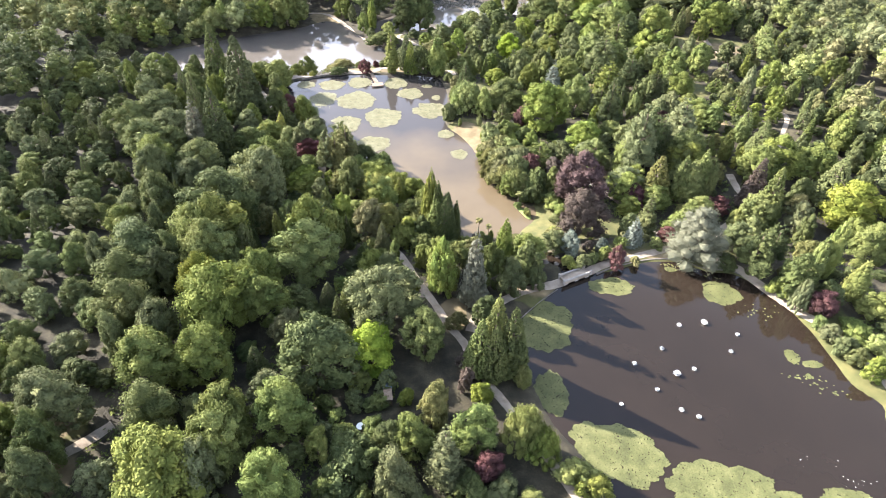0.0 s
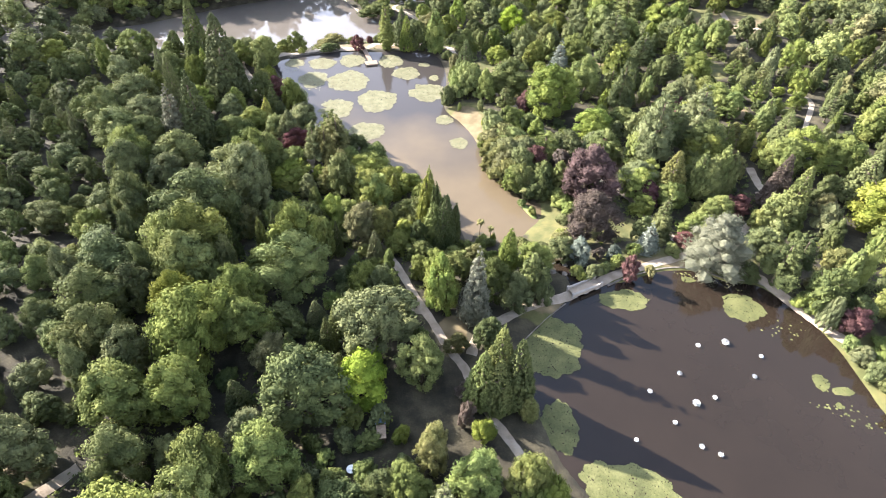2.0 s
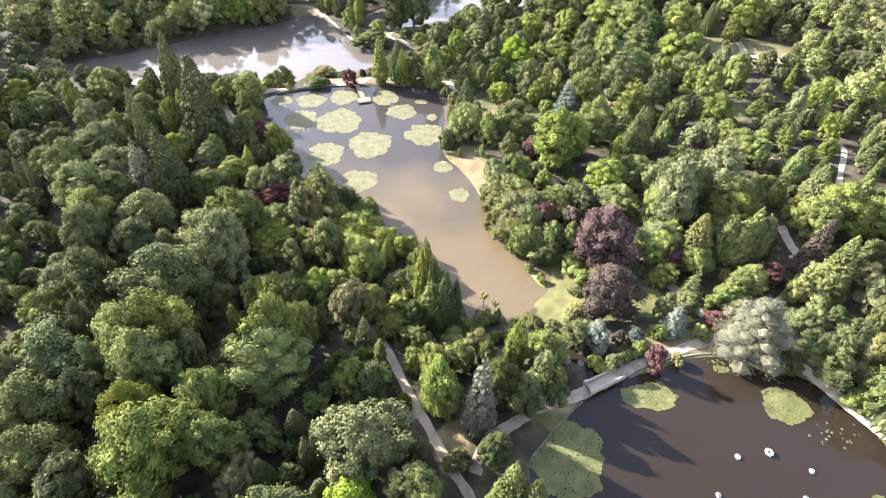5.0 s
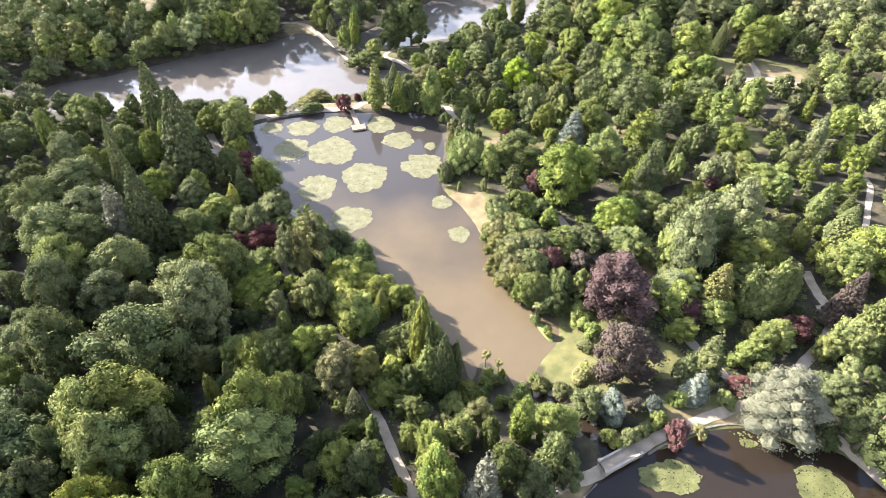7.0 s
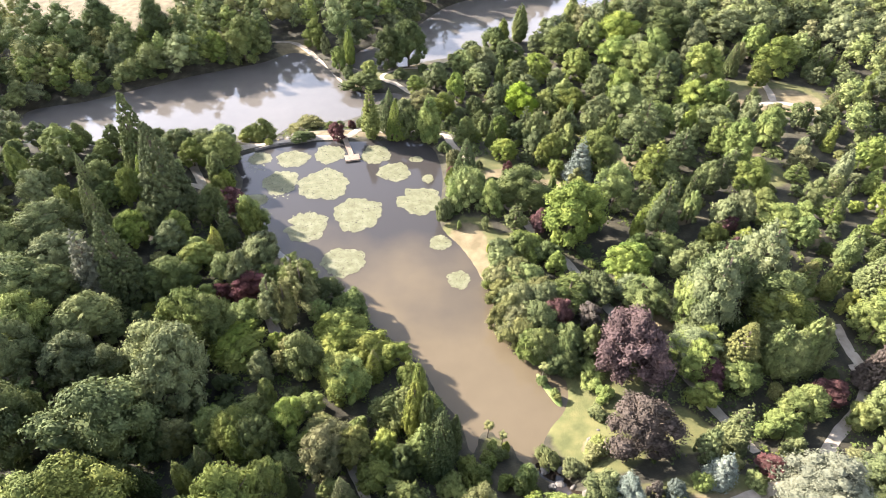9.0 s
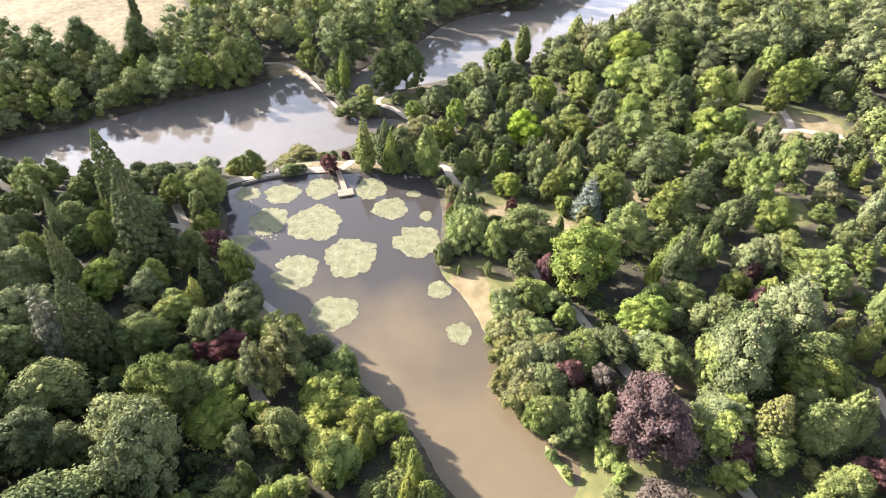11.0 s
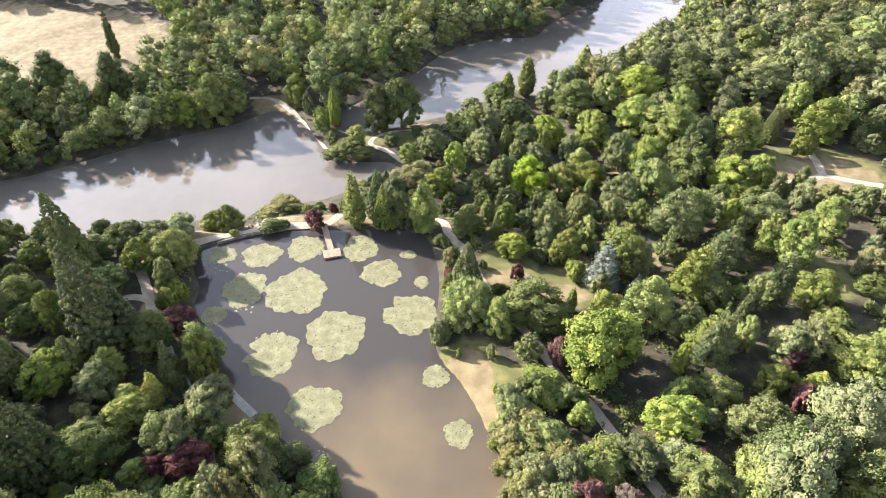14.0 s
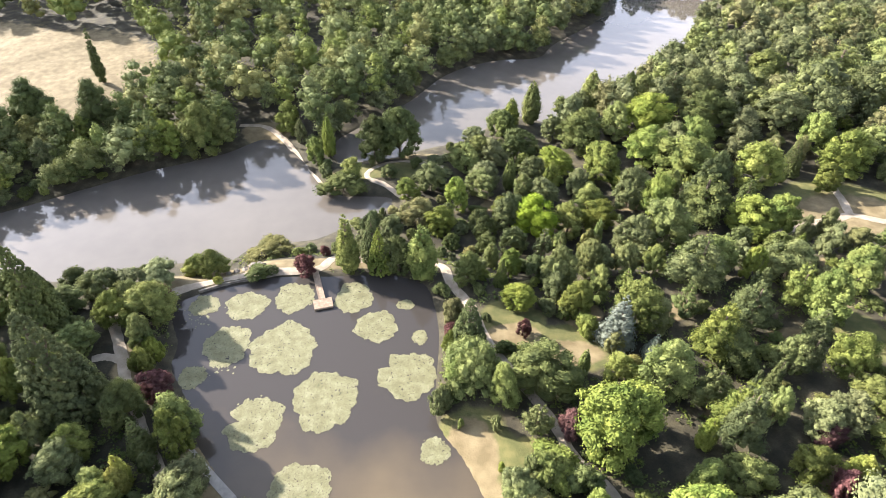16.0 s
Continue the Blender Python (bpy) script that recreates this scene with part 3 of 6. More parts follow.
        centres.append((0, 0, height * 0.45))
        radii.append(radius * 0.6)
        squash, leaf, count, droop = 1.7, 0.20, 7600, 0.6
    v, f = clump_mesh(rng, centres, radii, squash, leaf, int(count * rich), droop, 0.76, rich < 1 or len(radii) > 40)
    turn, high = np.arctan2(v[:, 1], v[:, 0]), v[:, 2] / v[:, 2].max()
    a, b, lean = rng.uniform(0, 6.28, 2).tolist() + [0.16 if kind in ("oak", "round", "pine", "shrub") else 0.03]
    v[:, :2] *= (1 + lean * np.sin(2 * turn + a + high) + 0.7 * lean * np.sin(3 * turn + b - 2 * high))[:, None]
    v[:, 0] += lean * radius * high ** 2
    v[:, :2] *= radius / np.percentile(np.hypot(v[:, 0], v[:, 1]), 98)
    v[:, 2] = (v[:, 2] - v[:, 2].min()) * height / (np.percentile(v[:, 2], 99.8) - v[:, 2].min())
    return v, f


KIND_WORDS = {"oak": "broadleaved tree with a rounded lumpy crown", "round": "small round-headed tree with dense leaves", "shrub": "spreading mound of evergreen shrubs",
              "cone": "tall conical conifer with dense foliage", "spire": "very tall narrow conifer with a thin top", "spruce": "tiered conifer with drooping branches",
              "pine": "open irregular pine with clustered foliage", "cypress": "narrow columnar cypress", "cedar": "wide cedar with flat layered boughs",
              "willow": "weeping tree with hanging sprays", "palm": "fan palm with a bare stem"}
BROADLEAF = {"dg": "oak_tree", "mg": "beech_tree", "lg": "maple_tree", "yg": "lime_tree", "gg": "whitebeam_tree", "cu": "copper_beech", "cd": "copper_beech"}
SHRUBS = {"dg": "laurel_shrub", "mg": "rhododendron"}
TREE_NAMES = {"oak": "broadleaf_tree", "round": "small_tree", "shrub": "shrub", "cone": "conifer", "spire": "tall_conifer", "spruce": "spruce_tree", "pine": "pine_tree",
              "cypress": "cypress_tree", "cedar": "cedar_tree", "willow": "willow_tree", "palm": "palm_tree"}
CATEGORY = {"shrub": "shrub", "palm": "palm tree", "cone": "conifer", "spire": "conifer", "spruce": "conifer", "pine": "conifer", "cypress": "conifer"}
VARIANTS = {"oak": 6, "round": 3, "shrub": 4, "cone": 3, "spire": 1, "spruce": 2, "pine": 2, "cypress": 3, "cedar": 2, "willow": 2, "palm": 2}
CROWN = {k: [mesh_from("crown_" + k, *crown_mesh(k, 100 + i), LEAF["mg"]) for i in range(n)] for k, n in VARIANTS.items()}
THIN = {k: [mesh_from("crown_" + k, *crown_mesh(k, 300 + i, 0.5), LEAF["mg"]) for i in range(n)] for k, n in (("oak", 3), ("shrub", 2), ("cone", 2), ("pine", 2))}


def trunk_mesh(kind):
    """A tapered trunk with limbs that reach into the crown."""
    radius, height = NOMINAL[kind]
    bm = bmesh.new()
    tall, thick = {"oak": 0.62, "round": 0.6, "shrub": 0.5, "palm": 0.92}.get(kind, 0.9), height * 0.024
    bmesh.ops.create_cone(bm, segments=8, radius1=thick * 1.25, radius2=thick * 0.45, depth=height * tall + 1.0, matrix=Matrix.Translation((0, 0, (height * tall - 1.0) / 2)))
    if kind != "palm":
        for k in range(5):
            a = k * 2.4
            foot, tip = Vector((0, 0, height * (0.25 + 0.07 * k))), Vector((radius * 0.55 * math.cos(a), radius * 0.55 * math.sin(a), height * (0.42 + 0.08 * k)))
            m = Matrix.Translation((foot + tip) / 2) @ (tip - foot).to_track_quat("Z", "Y").to_matrix().to_4x4()
            bmesh.ops.create_cone(bm, segments=5, radius1=thick * 0.5, radius2=thick * 0.12, depth=(tip - foot).length, matrix=m)
    me = bpy.data.meshes.new("trunk_" + kind)
    bm.to_mesh(me)
    bm.free()
    me.materials.append(BARK)
    return me


TRUNK = {k: trunk_mesh(k) for k in NOMINAL}
PLANTED = []
pick = random.Random(5)


def tree(kind, colour, x, y, tall, radius, thin=False, foot=None):
    """One tree or shrub on the ground at x, y."""
    r0, h0 = NOMINAL[kind]
    ob = thing(BROADLEAF.get(colour, "broadleaf_tree") if kind == "oak" else SHRUBS.get(colour, "shrub") if kind == "shrub" else TREE_NAMES[kind], COLOUR_WORDS[colour] + " " + KIND_WORDS[kind], CATEGORY.get(kind, "tree"))
    ob.matrix_basis = Matrix.LocRotScale((x, y, (height_at(x, y) if foot is None else foot) - 0.05), Euler((0, 0, pick.uniform(0, 6.28))), (radius / r0 * pick.uniform(0.9, 1.12), radius / r0 * pick.uniform(0.9, 1.12), tall / h0))
    for part_name, me in (("trunk", TRUNK[kind]), ("crown", pick.choice(THIN[kind] if thin and kind in THIN else CROWN[kind]))):
        child = new(part_name, me)
        child.parent = ob
        if part_name == "crown":
            child.material_slots[0].link = "OBJECT"
            child.material_slots[0].material = LEAF[colour]
    PLANTED.append((x, y, radius))


tree("shrub", "dg", 4.5, 221.2, 4.0, 2.2)
tree("shrub", "ol", 6.6, 213.7, 6.0, 3.1)
tree("shrub", "wr", 6.0, 209.1, 3.2, 1.7)
tree("shrub", "mg", 6.4, 203.8, 6.0, 2.6)
tree("round", "lg", 7.9, 194.5, 8.0, 3.4)
tree("shrub", "dg", 5.1, 190.8, 5.2, 2.4)
tree("round", "lg", 1.4, 94.5, 16.0, 3.5)
tree("round", "dg", 20.3, 99.4, 12.4, 3.6)
tree("round", "dg", 16.6, 95.7, 10.0, 3.1)
tree("oak", "dg", 12.6, 97.4, 12.8, 3.1)
tree("shrub", "ol", 4.7, 84.9, 4.0, 2.4)
tree("shrub", "mg", -2.2, 86.0, 5.2, 1.6)
tree("shrub", "dg", 22.3, 97.7, 7.6, 2.6)
tree("shrub", "cd", 6.1, 69.5, 5.6, 1.9)
tree("cone", "ol", 61.4, 139.4, 13.5, 4.8)
tree("cypress", "dg", 67.9, 138.6, 13.6, 2.6)
tree("cypress", "mg", 72.7, 138.7, 15.6, 2.6)
tree("pine", "dg", 60.9, 155.2, 19.2, 7.6)
tree("spruce", "gg", 54.3, 122.2, 12.8, 3.2)
tree("cone", "mg", 87.7, 127.9, 17.2, 4.4)
tree("cone", "cd", 86.6, 134.9, 14.8, 3.3)
tree("round", "dg", 99.9, 135.9, 8.4, 2.7)
tree("round", "lg", 61.2, 135.3, 7.2, 4.0)
tree("round", "yg", 52.5, 131.4, 6.8, 2.9)
tree("cypress", "yg", 87.1, 156.6, 10.0, 2.1)
tree("round", "yl", 89.4, 152.2, 7.6, 2.2)
tree("cone", "gg", 97.4, 158.0, 10.8, 3.7)
tree("cypress", "mg", 95.0, 165.4, 10.8, 2.5)
tree("pine", "ol", -27.2, 156.6, 13.6, 4.7)
tree("round", "gg", -23.2, 137.1, 14.4, 4.1)
tree("round", "lg", -14.5, 133.4, 10.4, 4.2)
tree("shrub", "yg", -18.0, 144.0, 6.4, 5.4)
tree("cypress", "yl", -50.2, 170.9, 7.6, 1.8)
tree("oak", "gg", -46.0, 131.7, 19.6, 7.6)
tree("cypress", "yg", -1.8, 124.3, 16.4, 2.2)
tree("cone", "dg", 2.3, 121.7, 13.2, 3.8)
tree("cypress", "mg", -0.0, 118.6, 12.8, 2.5)
tree("willow", "mg", -32.5, 121.7, 10.4, 5.0)
tree("oak", "ol", -16.6, 117.3, 11.6, 4.8)
tree("cypress", "lg", 17.1, 114.9, 8.4, 2.0)
tree("cypress", "mg", -37.5, 111.7, 10.8, 1.4)
tree("pine", "dg", 56.2, 178.5, 18.4, 4.1)
tree("pine", "dg", 55.6, 188.3, 12.0, 4.4)
tree("pine", "gg", 58.1, 149.2, 23.0, 7.0)
tree("pine", "gg", 73.9, 161.5, 18.0, 6.3)
tree("cone", "dg", 9.9, 204.3, 14.0, 3.9)
tree("pine", "dg", 75.3, 255.7, 12.0, 5.4)
tree("pine", "gg", 62.9, 220.3, 16.0, 6.9)
tree("pine", "dg", 70.0, 207.2, 13.2, 6.0)
tree("pine", "mg", 60.4, 200.4, 14.8, 5.8)
tree("cone", "dg", -79.8, 206.4, 22.6, 4.6)
tree("cone", "dg", -65.2, 186.6, 27.0, 7.4)
tree("pine", "ol", -29.5, 150.6, 14.0, 3.6)
tree("round", "mg", -44.0, 180.2, 12.0, 4.0)
tree("round", "gg", -41.6, 161.1, 11.2, 3.7)
tree("cypress", "yg", -1.2, 129.2, 16.0, 1.8)
tree("cypress", "dg", 0.4, 123.0, 16.0, 1.8)
tree("cone", "dg", 3.0, 120.0, 15.2, 2.9)
tree("cypress", "dg", 5.2, 122.0, 12.0, 1.3)
tree("cone", "dg", 2.1, 117.6, 13.2, 3.0)
tree("spire", "dg", -126.6, 338.5, 21.0, 2.1)
tree("cedar", "dg", -129.5, 298.0, 22.0, 9.5)
tree("cedar", "dg", -108.5, 298.5, 21.0, 8.6)
tree("cypress", "lg", -101.5, 283.0, 14.0, 3.3)
tree("oak", "yg", -73.6, 292.0, 18.0, 7.4)
tree("oak", "lg", -83.0, 289.0, 13.0, 5.4)
tree("round", "gg", -117.2, 277.8, 12.0, 4.3)
tree("oak", "dg", -90.3, 319.9, 18.0, 7.8)
tree("oak", "mg", -48.0, 304.5, 12.0, 4.4)
tree("round", "gg", -42.6, 298.0, 9.0, 2.4)
tree("oak", "lg", -36.0, 286.0, 9.0, 3.5)
tree("cypress", "lg", -32.3, 290.8, 15.0, 2.3)
tree("round", "yg", -23.1, 274.1, 8.0, 4.0)
tree("shrub", "dg", -25.4, 269.9, 6.0, 7.3)
tree("oak", "dg", -17.1, 288.0, 17.0, 6.3)
tree("oak", "dg", -9.1, 289.4, 19.0, 6.6)
tree("shrub", "gg", -31.6, 277.4, 5.0, 2.4)
tree("shrub", "ol", -40.8, 239.5, 4.0, 6.8)
tree("oak", "mg", -52.1, 230.1, 9.0, 3.4)
tree("shrub", "mg", -57.4, 232.3, 5.0, 3.9)
tree("shrub", "gg", -63.4, 223.8, 5.0, 5.5)
tree("shrub", "gg", -68.0, 221.2, 5.0, 4.3)
tree("shrub", "dg", -74.6, 219.3, 6.0, 4.4)
tree("shrub", "dg", -40.8, 227.7, 2.8, 3.1)
tree("shrub", "dg", -37.7, 228.5, 2.4, 1.9)
tree("shrub", "yg", -49.7, 224.8, 2.5, 1.3)
tree("round", "wr", -29.2, 228.8, 6.0, 3.2)
tree("round", "wr", -25.6, 236.7, 3.0, 1.3)
tree("spire", "mg", -18.6, 229.5, 17.0, 3.4)
tree("cone", "dg", -13.1, 234.5, 14.0, 3.5)
tree("cone", "mg", -11.0, 229.7, 13.0, 3.1)
tree("cypress", "lg", -0.5, 227.3, 16.0, 3.9)
tree("oak", "dg", -6.4, 229.3, 11.0, 3.8)
tree("round", "gg", -15.9, 237.2, 8.0, 1.8)
tree("oak", "yg", -59.9, 211.8, 11.0, 5.6)
tree("oak", "lg", -59.5, 203.9, 9.0, 3.4)
tree("round", "wr", -59.3, 216.7, 7.0, 2.6)
tree("oak", "mg", -67.4, 209.5, 9.0, 4.5)
tree("oak", "gg", -65.8, 214.6, 8.0, 3.3)
tree("round", "wr", -51.8, 191.6, 7.0, 3.3)
tree("round", "mg", -44.8, 183.9, 11.0, 4.5)
tree("oak", "dg", -54.4, 185.2, 11.0, 3.8)
tree("spruce", "gg", -49.5, 178.5, 10.0, 2.8)
tree("cypress", "yl", -50.1, 172.4, 9.0, 1.6)
tree("oak", "yg", -60.3, 177.7, 9.0, 3.6)
tree("oak", "gg", -68.2, 179.4, 10.0, 3.1)
tree("oak", "gg", -39.5, 171.6, 9.0, 4.2)
tree("round", "dg", -46.5, 174.4, 7.0, 1.7)
tree("oak", "lg", -54.2, 170.7, 7.0, 3.1)
tree("cone", "lg", -74.4, 195.0, 12.0, 2.9)
tree("shrub", "mg", -57.1, 197.8, 6.0, 2.5)
tree("shrub", "yg", -56.2, 201.1, 6.0, 2.6)
tree("willow", "lg", 10.4, 196.2, 10.0, 6.4)
tree("oak", "lg", 16.2, 190.0, 11.0, 3.2)
tree("oak", "dg", 24.0, 193.7, 13.0, 7.2)
tree("oak", "yg", 21.7, 216.0, 7.0, 3.8)
tree("round", "wr", 22.4, 207.3, 5.0, 2.0)
tree("spruce", "bl", 41.7, 205.1, 13.0, 4.0)
tree("spruce", "bl", 48.2, 200.5, 7.0, 2.4)
tree("round", "gg", 51.2, 207.8, 10.0, 2.8)
tree("oak", "mg", 46.9, 209.8, 13.0, 5.3)
tree("oak", "mg", 34.7, 213.9, 10.0, 4.0)
tree("oak", "yg", 39.7, 195.1, 8.0, 3.9)
tree("oak", "lg", 48.7, 192.2, 14.0, 5.9)
tree("oak", "lg", 35.5, 181.2, 17.0, 8.3)
tree("round", "wr", 27.9, 182.6, 7.0, 2.5)
tree("pine", "mg", 57.9, 181.5, 15.0, 4.7)
tree("cypress", "yg", 52.0, 179.6, 9.0, 1.8)
tree("oak", "dg", 63.7, 197.9, 10.0, 4.8)
tree("oak", "gg", 73.0, 194.9, 11.0, 3.2)
tree("oak", "lg", 65.9, 183.9, 10.0, 2.7)
tree("pine", "dg", 75.8, 194.3, 12.0, 3.4)
tree("spruce", "gg", 82.9, 203.3, 8.0, 3.0)
tree("oak", "yg", 84.9, 194.3, 11.0, 4.2)
tree("oak", "gg", 72.8, 181.2, 9.0, 3.7)
tree("oak", "gg", 76.6, 181.2, 11.0, 3.7)
tree("round", "wr", 73.2, 178.5, 6.0, 2.5)
tree("oak", "mg", 67.1, 173.3, 9.0, 3.8)
tree("round", "wr", 70.8, 169.5, 7.0, 2.4)
tree("shrub", "mg", 56.7, 172.3, 6.0, 4.7)
tree("oak", "lg", 48.6, 171.2, 9.0, 3.5)
tree("oak", "yg", 74.2, 171.2, 8.0, 3.0)
tree("shrub", "mg", 23.0, 173.8, 7.0, 4.0)
tree("round", "gg", 16.9, 171.4, 8.0, 2.9)
tree("shrub", "dg", 28.6, 172.4, 6.0, 3.3)
tree("shrub", "gg", 14.4, 184.3, 4.0, 1.2)
tree("shrub", "yg", 7.7, 184.8, 3.0, 0.8)
tree("shrub", "yg", 14.9, 175.7, 2.5, 0.8)
tree("shrub", "dg", 3.9, 188.6, 7.0, 2.4)
tree("cypress", "mg", 36.6, 314.0, 15.5, 3.4)
tree("cypress", "mg", 29.4, 310.9, 11.0, 3.1)
tree("oak", "dg", 25.0, 304.0, 10.0, 5.6)
tree("cypress", "mg", 59.8, 323.4, 16.5, 4.1)
tree("cone", "dg", 71.3, 317.5, 15.5, 4.0)
tree("oak", "gg", 50.0, 309.0, 12.0, 5.6)
tree("oak", "gg", 42.4, 301.6, 9.0, 4.1)
tree("oak", "dg", 29.7, 291.1, 11.0, 6.2)
tree("oak", "mg", 17.7, 287.6, 9.0, 5.8)
tree("round", "mg", 10.4, 283.9, 9.0, 3.7)
tree("oak", "gg", 17.5, 271.1, 10.0, 4.5)
tree("cypress", "mg", 25.0, 270.9, 11.0, 2.2)
tree("oak", "gg", 32.2, 274.3, 10.0, 4.6)
tree("oak", "yg", 39.8, 279.4, 10.0, 5.3)
tree("oak", "mg", 50.4, 294.4, 15.0, 9.3)
tree("oak", "lg", 63.5, 299.3, 13.0, 6.1)
tree("oak", "yg", 72.6, 300.7, 15.0, 9.5)
tree("oak", "yg", 53.5, 276.6, 12.0, 7.1)
tree("oak", "lg", 68.1, 282.2, 13.0, 7.8)
tree("round", "gg", 78.2, 286.0, 11.0, 5.6)
tree("oak", "lg", 84.4, 285.5, 13.0, 7.7)
tree("oak", "lg", 78.8, 273.7, 13.0, 9.4)
tree("oak", "dg", 84.3, 264.4, 13.0, 5.3)
tree("oak", "yg", 95.1, 264.6, 15.0, 7.5)
tree("cone", "dg", 108.9, 271.3, 12.0, 3.6)
tree("oak", "gg", 96.5, 279.8, 11.0, 5.1)
tree("oak", "mg", 28.7, 264.7, 9.0, 4.4)
tree("oak", "lm", 29.6, 249.6, 13.0, 6.8)
tree("oak", "mg", 39.4, 249.0, 11.0, 4.7)
tree("oak", "dg", 23.2, 251.7, 11.0, 5.0)
tree("oak", "lg", 8.9, 260.9, 11.0, 4.0)
tree("oak", "dg", 5.7, 252.2, 8.0, 2.5)
tree("shrub", "dg", 14.8, 249.8, 8.0, 3.4)
tree("oak", "mg", 48.2, 250.1, 10.0, 5.0)
tree("oak", "gg", 44.8, 267.7, 9.0, 4.0)
tree("oak", "gg", 34.1, 262.7, 9.0, 3.9)
tree("oak", "gg", 59.3, 260.4, 13.0, 5.7)
tree("oak", "lg", 65.0, 256.3, 13.0, 6.0)
tree("pine", "dg", 75.6, 251.6, 15.0, 8.2)
tree("oak", "mg", 64.4, 242.9, 14.0, 7.2)
tree("oak", "gg", 53.4, 238.4, 13.0, 6.2)
tree("oak", "mg", 85.5, 244.0, 13.0, 6.4)
tree("oak", "lg", 91.8, 242.8, 13.0, 5.2)
tree("oak", "mg", 115.4, 262.2, 9.0, 3.9)
tree("oak", "lg", 66.2, 223.7, 13.0, 7.0)
tree("oak", "gg", 85.0, 221.9, 11.0, 6.2)
tree("oak", "gg", 40.0, 228.2, 11.0, 4.4)
tree("oak", "gg", 32.3, 223.3, 12.0, 4.3)
tree("oak", "mg", 20.6, 226.7, 9.0, 2.9)
tree("cone", "dg", 18.4, 223.2, 8.0, 1.8)
tree("oak", "mg", 10.5, 223.9, 9.0, 3.5)
tree("pine", "mg", 82.6, 212.9, 12.0, 4.4)
tree("oak", "lg", 86.0, 208.1, 14.0, 5.9)
tree("oak", "lg", 99.0, 217.9, 11.0, 5.5)
tree("oak", "dg", 83.6, 227.7, 10.0, 3.6)
tree("pine", "gg", 85.3, 314.4, 17.0, 7.3)
tree("oak", "gg", 93.1, 314.3, 16.0, 9.8)
tree("oak", "gg", 106.6, 319.9, 16.0, 10.2)
tree("oak", "dg", 93.1, 297.9, 16.0, 9.4)
tree("pine", "mg", 148.9, 326.9, 18.0, 10.1)
tree("oak", "gg", 138.3, 322.2, 14.0, 6.9)
tree("oak", "mg", 126.2, 331.6, 15.0, 9.2)
tree("oak", "gg", 116.4, 297.3, 14.0, 8.1)
tree("oak", "gg", 101.5, 289.9, 13.0, 5.9)
tree("oak", "gg", 151.7, 314.9, 15.0, 7.6)
tree("oak", "lg", 121.0, 283.8, 13.0, 6.7)
tree("oak", "mg", 124.8, 272.2, 14.0, 8.2)
tree("cone", "gg", -77.0, 174.8, 19.0, 3.8)
tree("cone", "dg", -65.0, 157.6, 22.6, 5.4)
tree("spruce", "sv", -70.8, 157.0, 19.0, 4.6)
tree("oak", "lg", -104.2, 193.3, 14.0, 3.4)
tree("oak", "mg", -102.4, 208.1, 10.0, 6.1)
tree("oak", "gg", -96.4, 185.8, 12.0, 4.7)
tree("cone", "gg", -86.5, 190.4, 14.0, 2.5)
tree("oak", "mg", -85.0, 194.1, 10.0, 4.9)
tree("oak", "lg", -74.6, 188.1, 13.0, 3.2)
tree("oak", "gg", -87.7, 171.6, 14.0, 7.4)
tree("oak", "mg", -87.3, 180.7, 12.0, 4.8)
tree("oak", "lg", -70.9, 174.8, 10.0, 4.5)
tree("oak", "gg", -91.5, 163.7, 14.0, 6.5)
tree("oak", "gg", -80.4, 162.4, 13.0, 7.0)
tree("oak", "mg", -84.3, 153.7, 14.0, 8.0)
tree("oak", "gg", -78.8, 155.0, 12.0, 5.4)
tree("oak", "gg", -61.9, 174.8, 8.0, 4.5)
tree("oak", "mg", -58.2, 160.1, 9.0, 4.9)
tree("oak", "yg", -52.8, 167.2, 8.0, 4.4)
tree("round", "gg", -44.8, 162.3, 9.0, 3.8)
tree("oak", "gg", -39.6, 168.1, 9.0, 4.4)
tree("round", "wr", -39.7, 158.6, 7.0, 3.9)
tree("round", "wr", -45.5, 157.7, 5.0, 2.0)
tree("pine", "mg", -29.4, 159.4, 13.0, 5.1)
tree("pine", "gg", -32.7, 151.3, 14.0, 3.9)
tree("oak", "mg", -47.6, 145.8, 14.0, 6.2)
tree("oak", "gg", -48.7, 136.2, 16.0, 7.6)
tree("oak", "yg", -16.4, 134.1, 11.0, 4.7)
tree("shrub", "mg", -38.8, 150.5, 6.0, 5.0)
tree("shrub", "yg", -39.7, 144.3, 6.0, 5.5)
tree("shrub", "yg", -21.0, 147.5, 6.0, 4.2)
tree("shrub", "yg", -14.7, 145.1, 5.0, 4.9)
tree("shrub", "dg", -16.9, 155.0, 6.0, 4.4)
tree("shrub", "yg", -7.1, 141.5, 6.0, 4.1)
tree("cone", "mg", -10.3, 137.3, 7.0, 1.9)
tree("cypress", "mg", 0.7, 125.6, 12.0, 2.8)
tree("shrub", "mg", -5.3, 127.9, 7.0, 5.0)
tree("shrub", "lg", -7.0, 120.2, 6.0, 3.6)
tree("oak", "dg", -3.2, 116.5, 9.0, 3.0)
tree("shrub", "yg", -7.6, 114.5, 6.0, 3.9)
tree("oak", "ol", -12.0, 118.4, 11.0, 3.3)
tree("oak", "lg", -24.7, 124.6, 10.0, 3.5)
tree("oak", "mg", -29.4, 130.8, 8.0, 1.8)
tree("oak", "lg", -37.0, 123.1, 9.0, 3.1)
tree("willow", "dg", -28.8, 120.4, 10.0, 4.7)
tree("cypress", "mg", -31.4, 118.9, 10.0, 2.1)
tree("oak", "ol", -43.7, 121.7, 9.0, 3.3)
tree("cone", "dg", -35.1, 114.4, 11.0, 1.9)
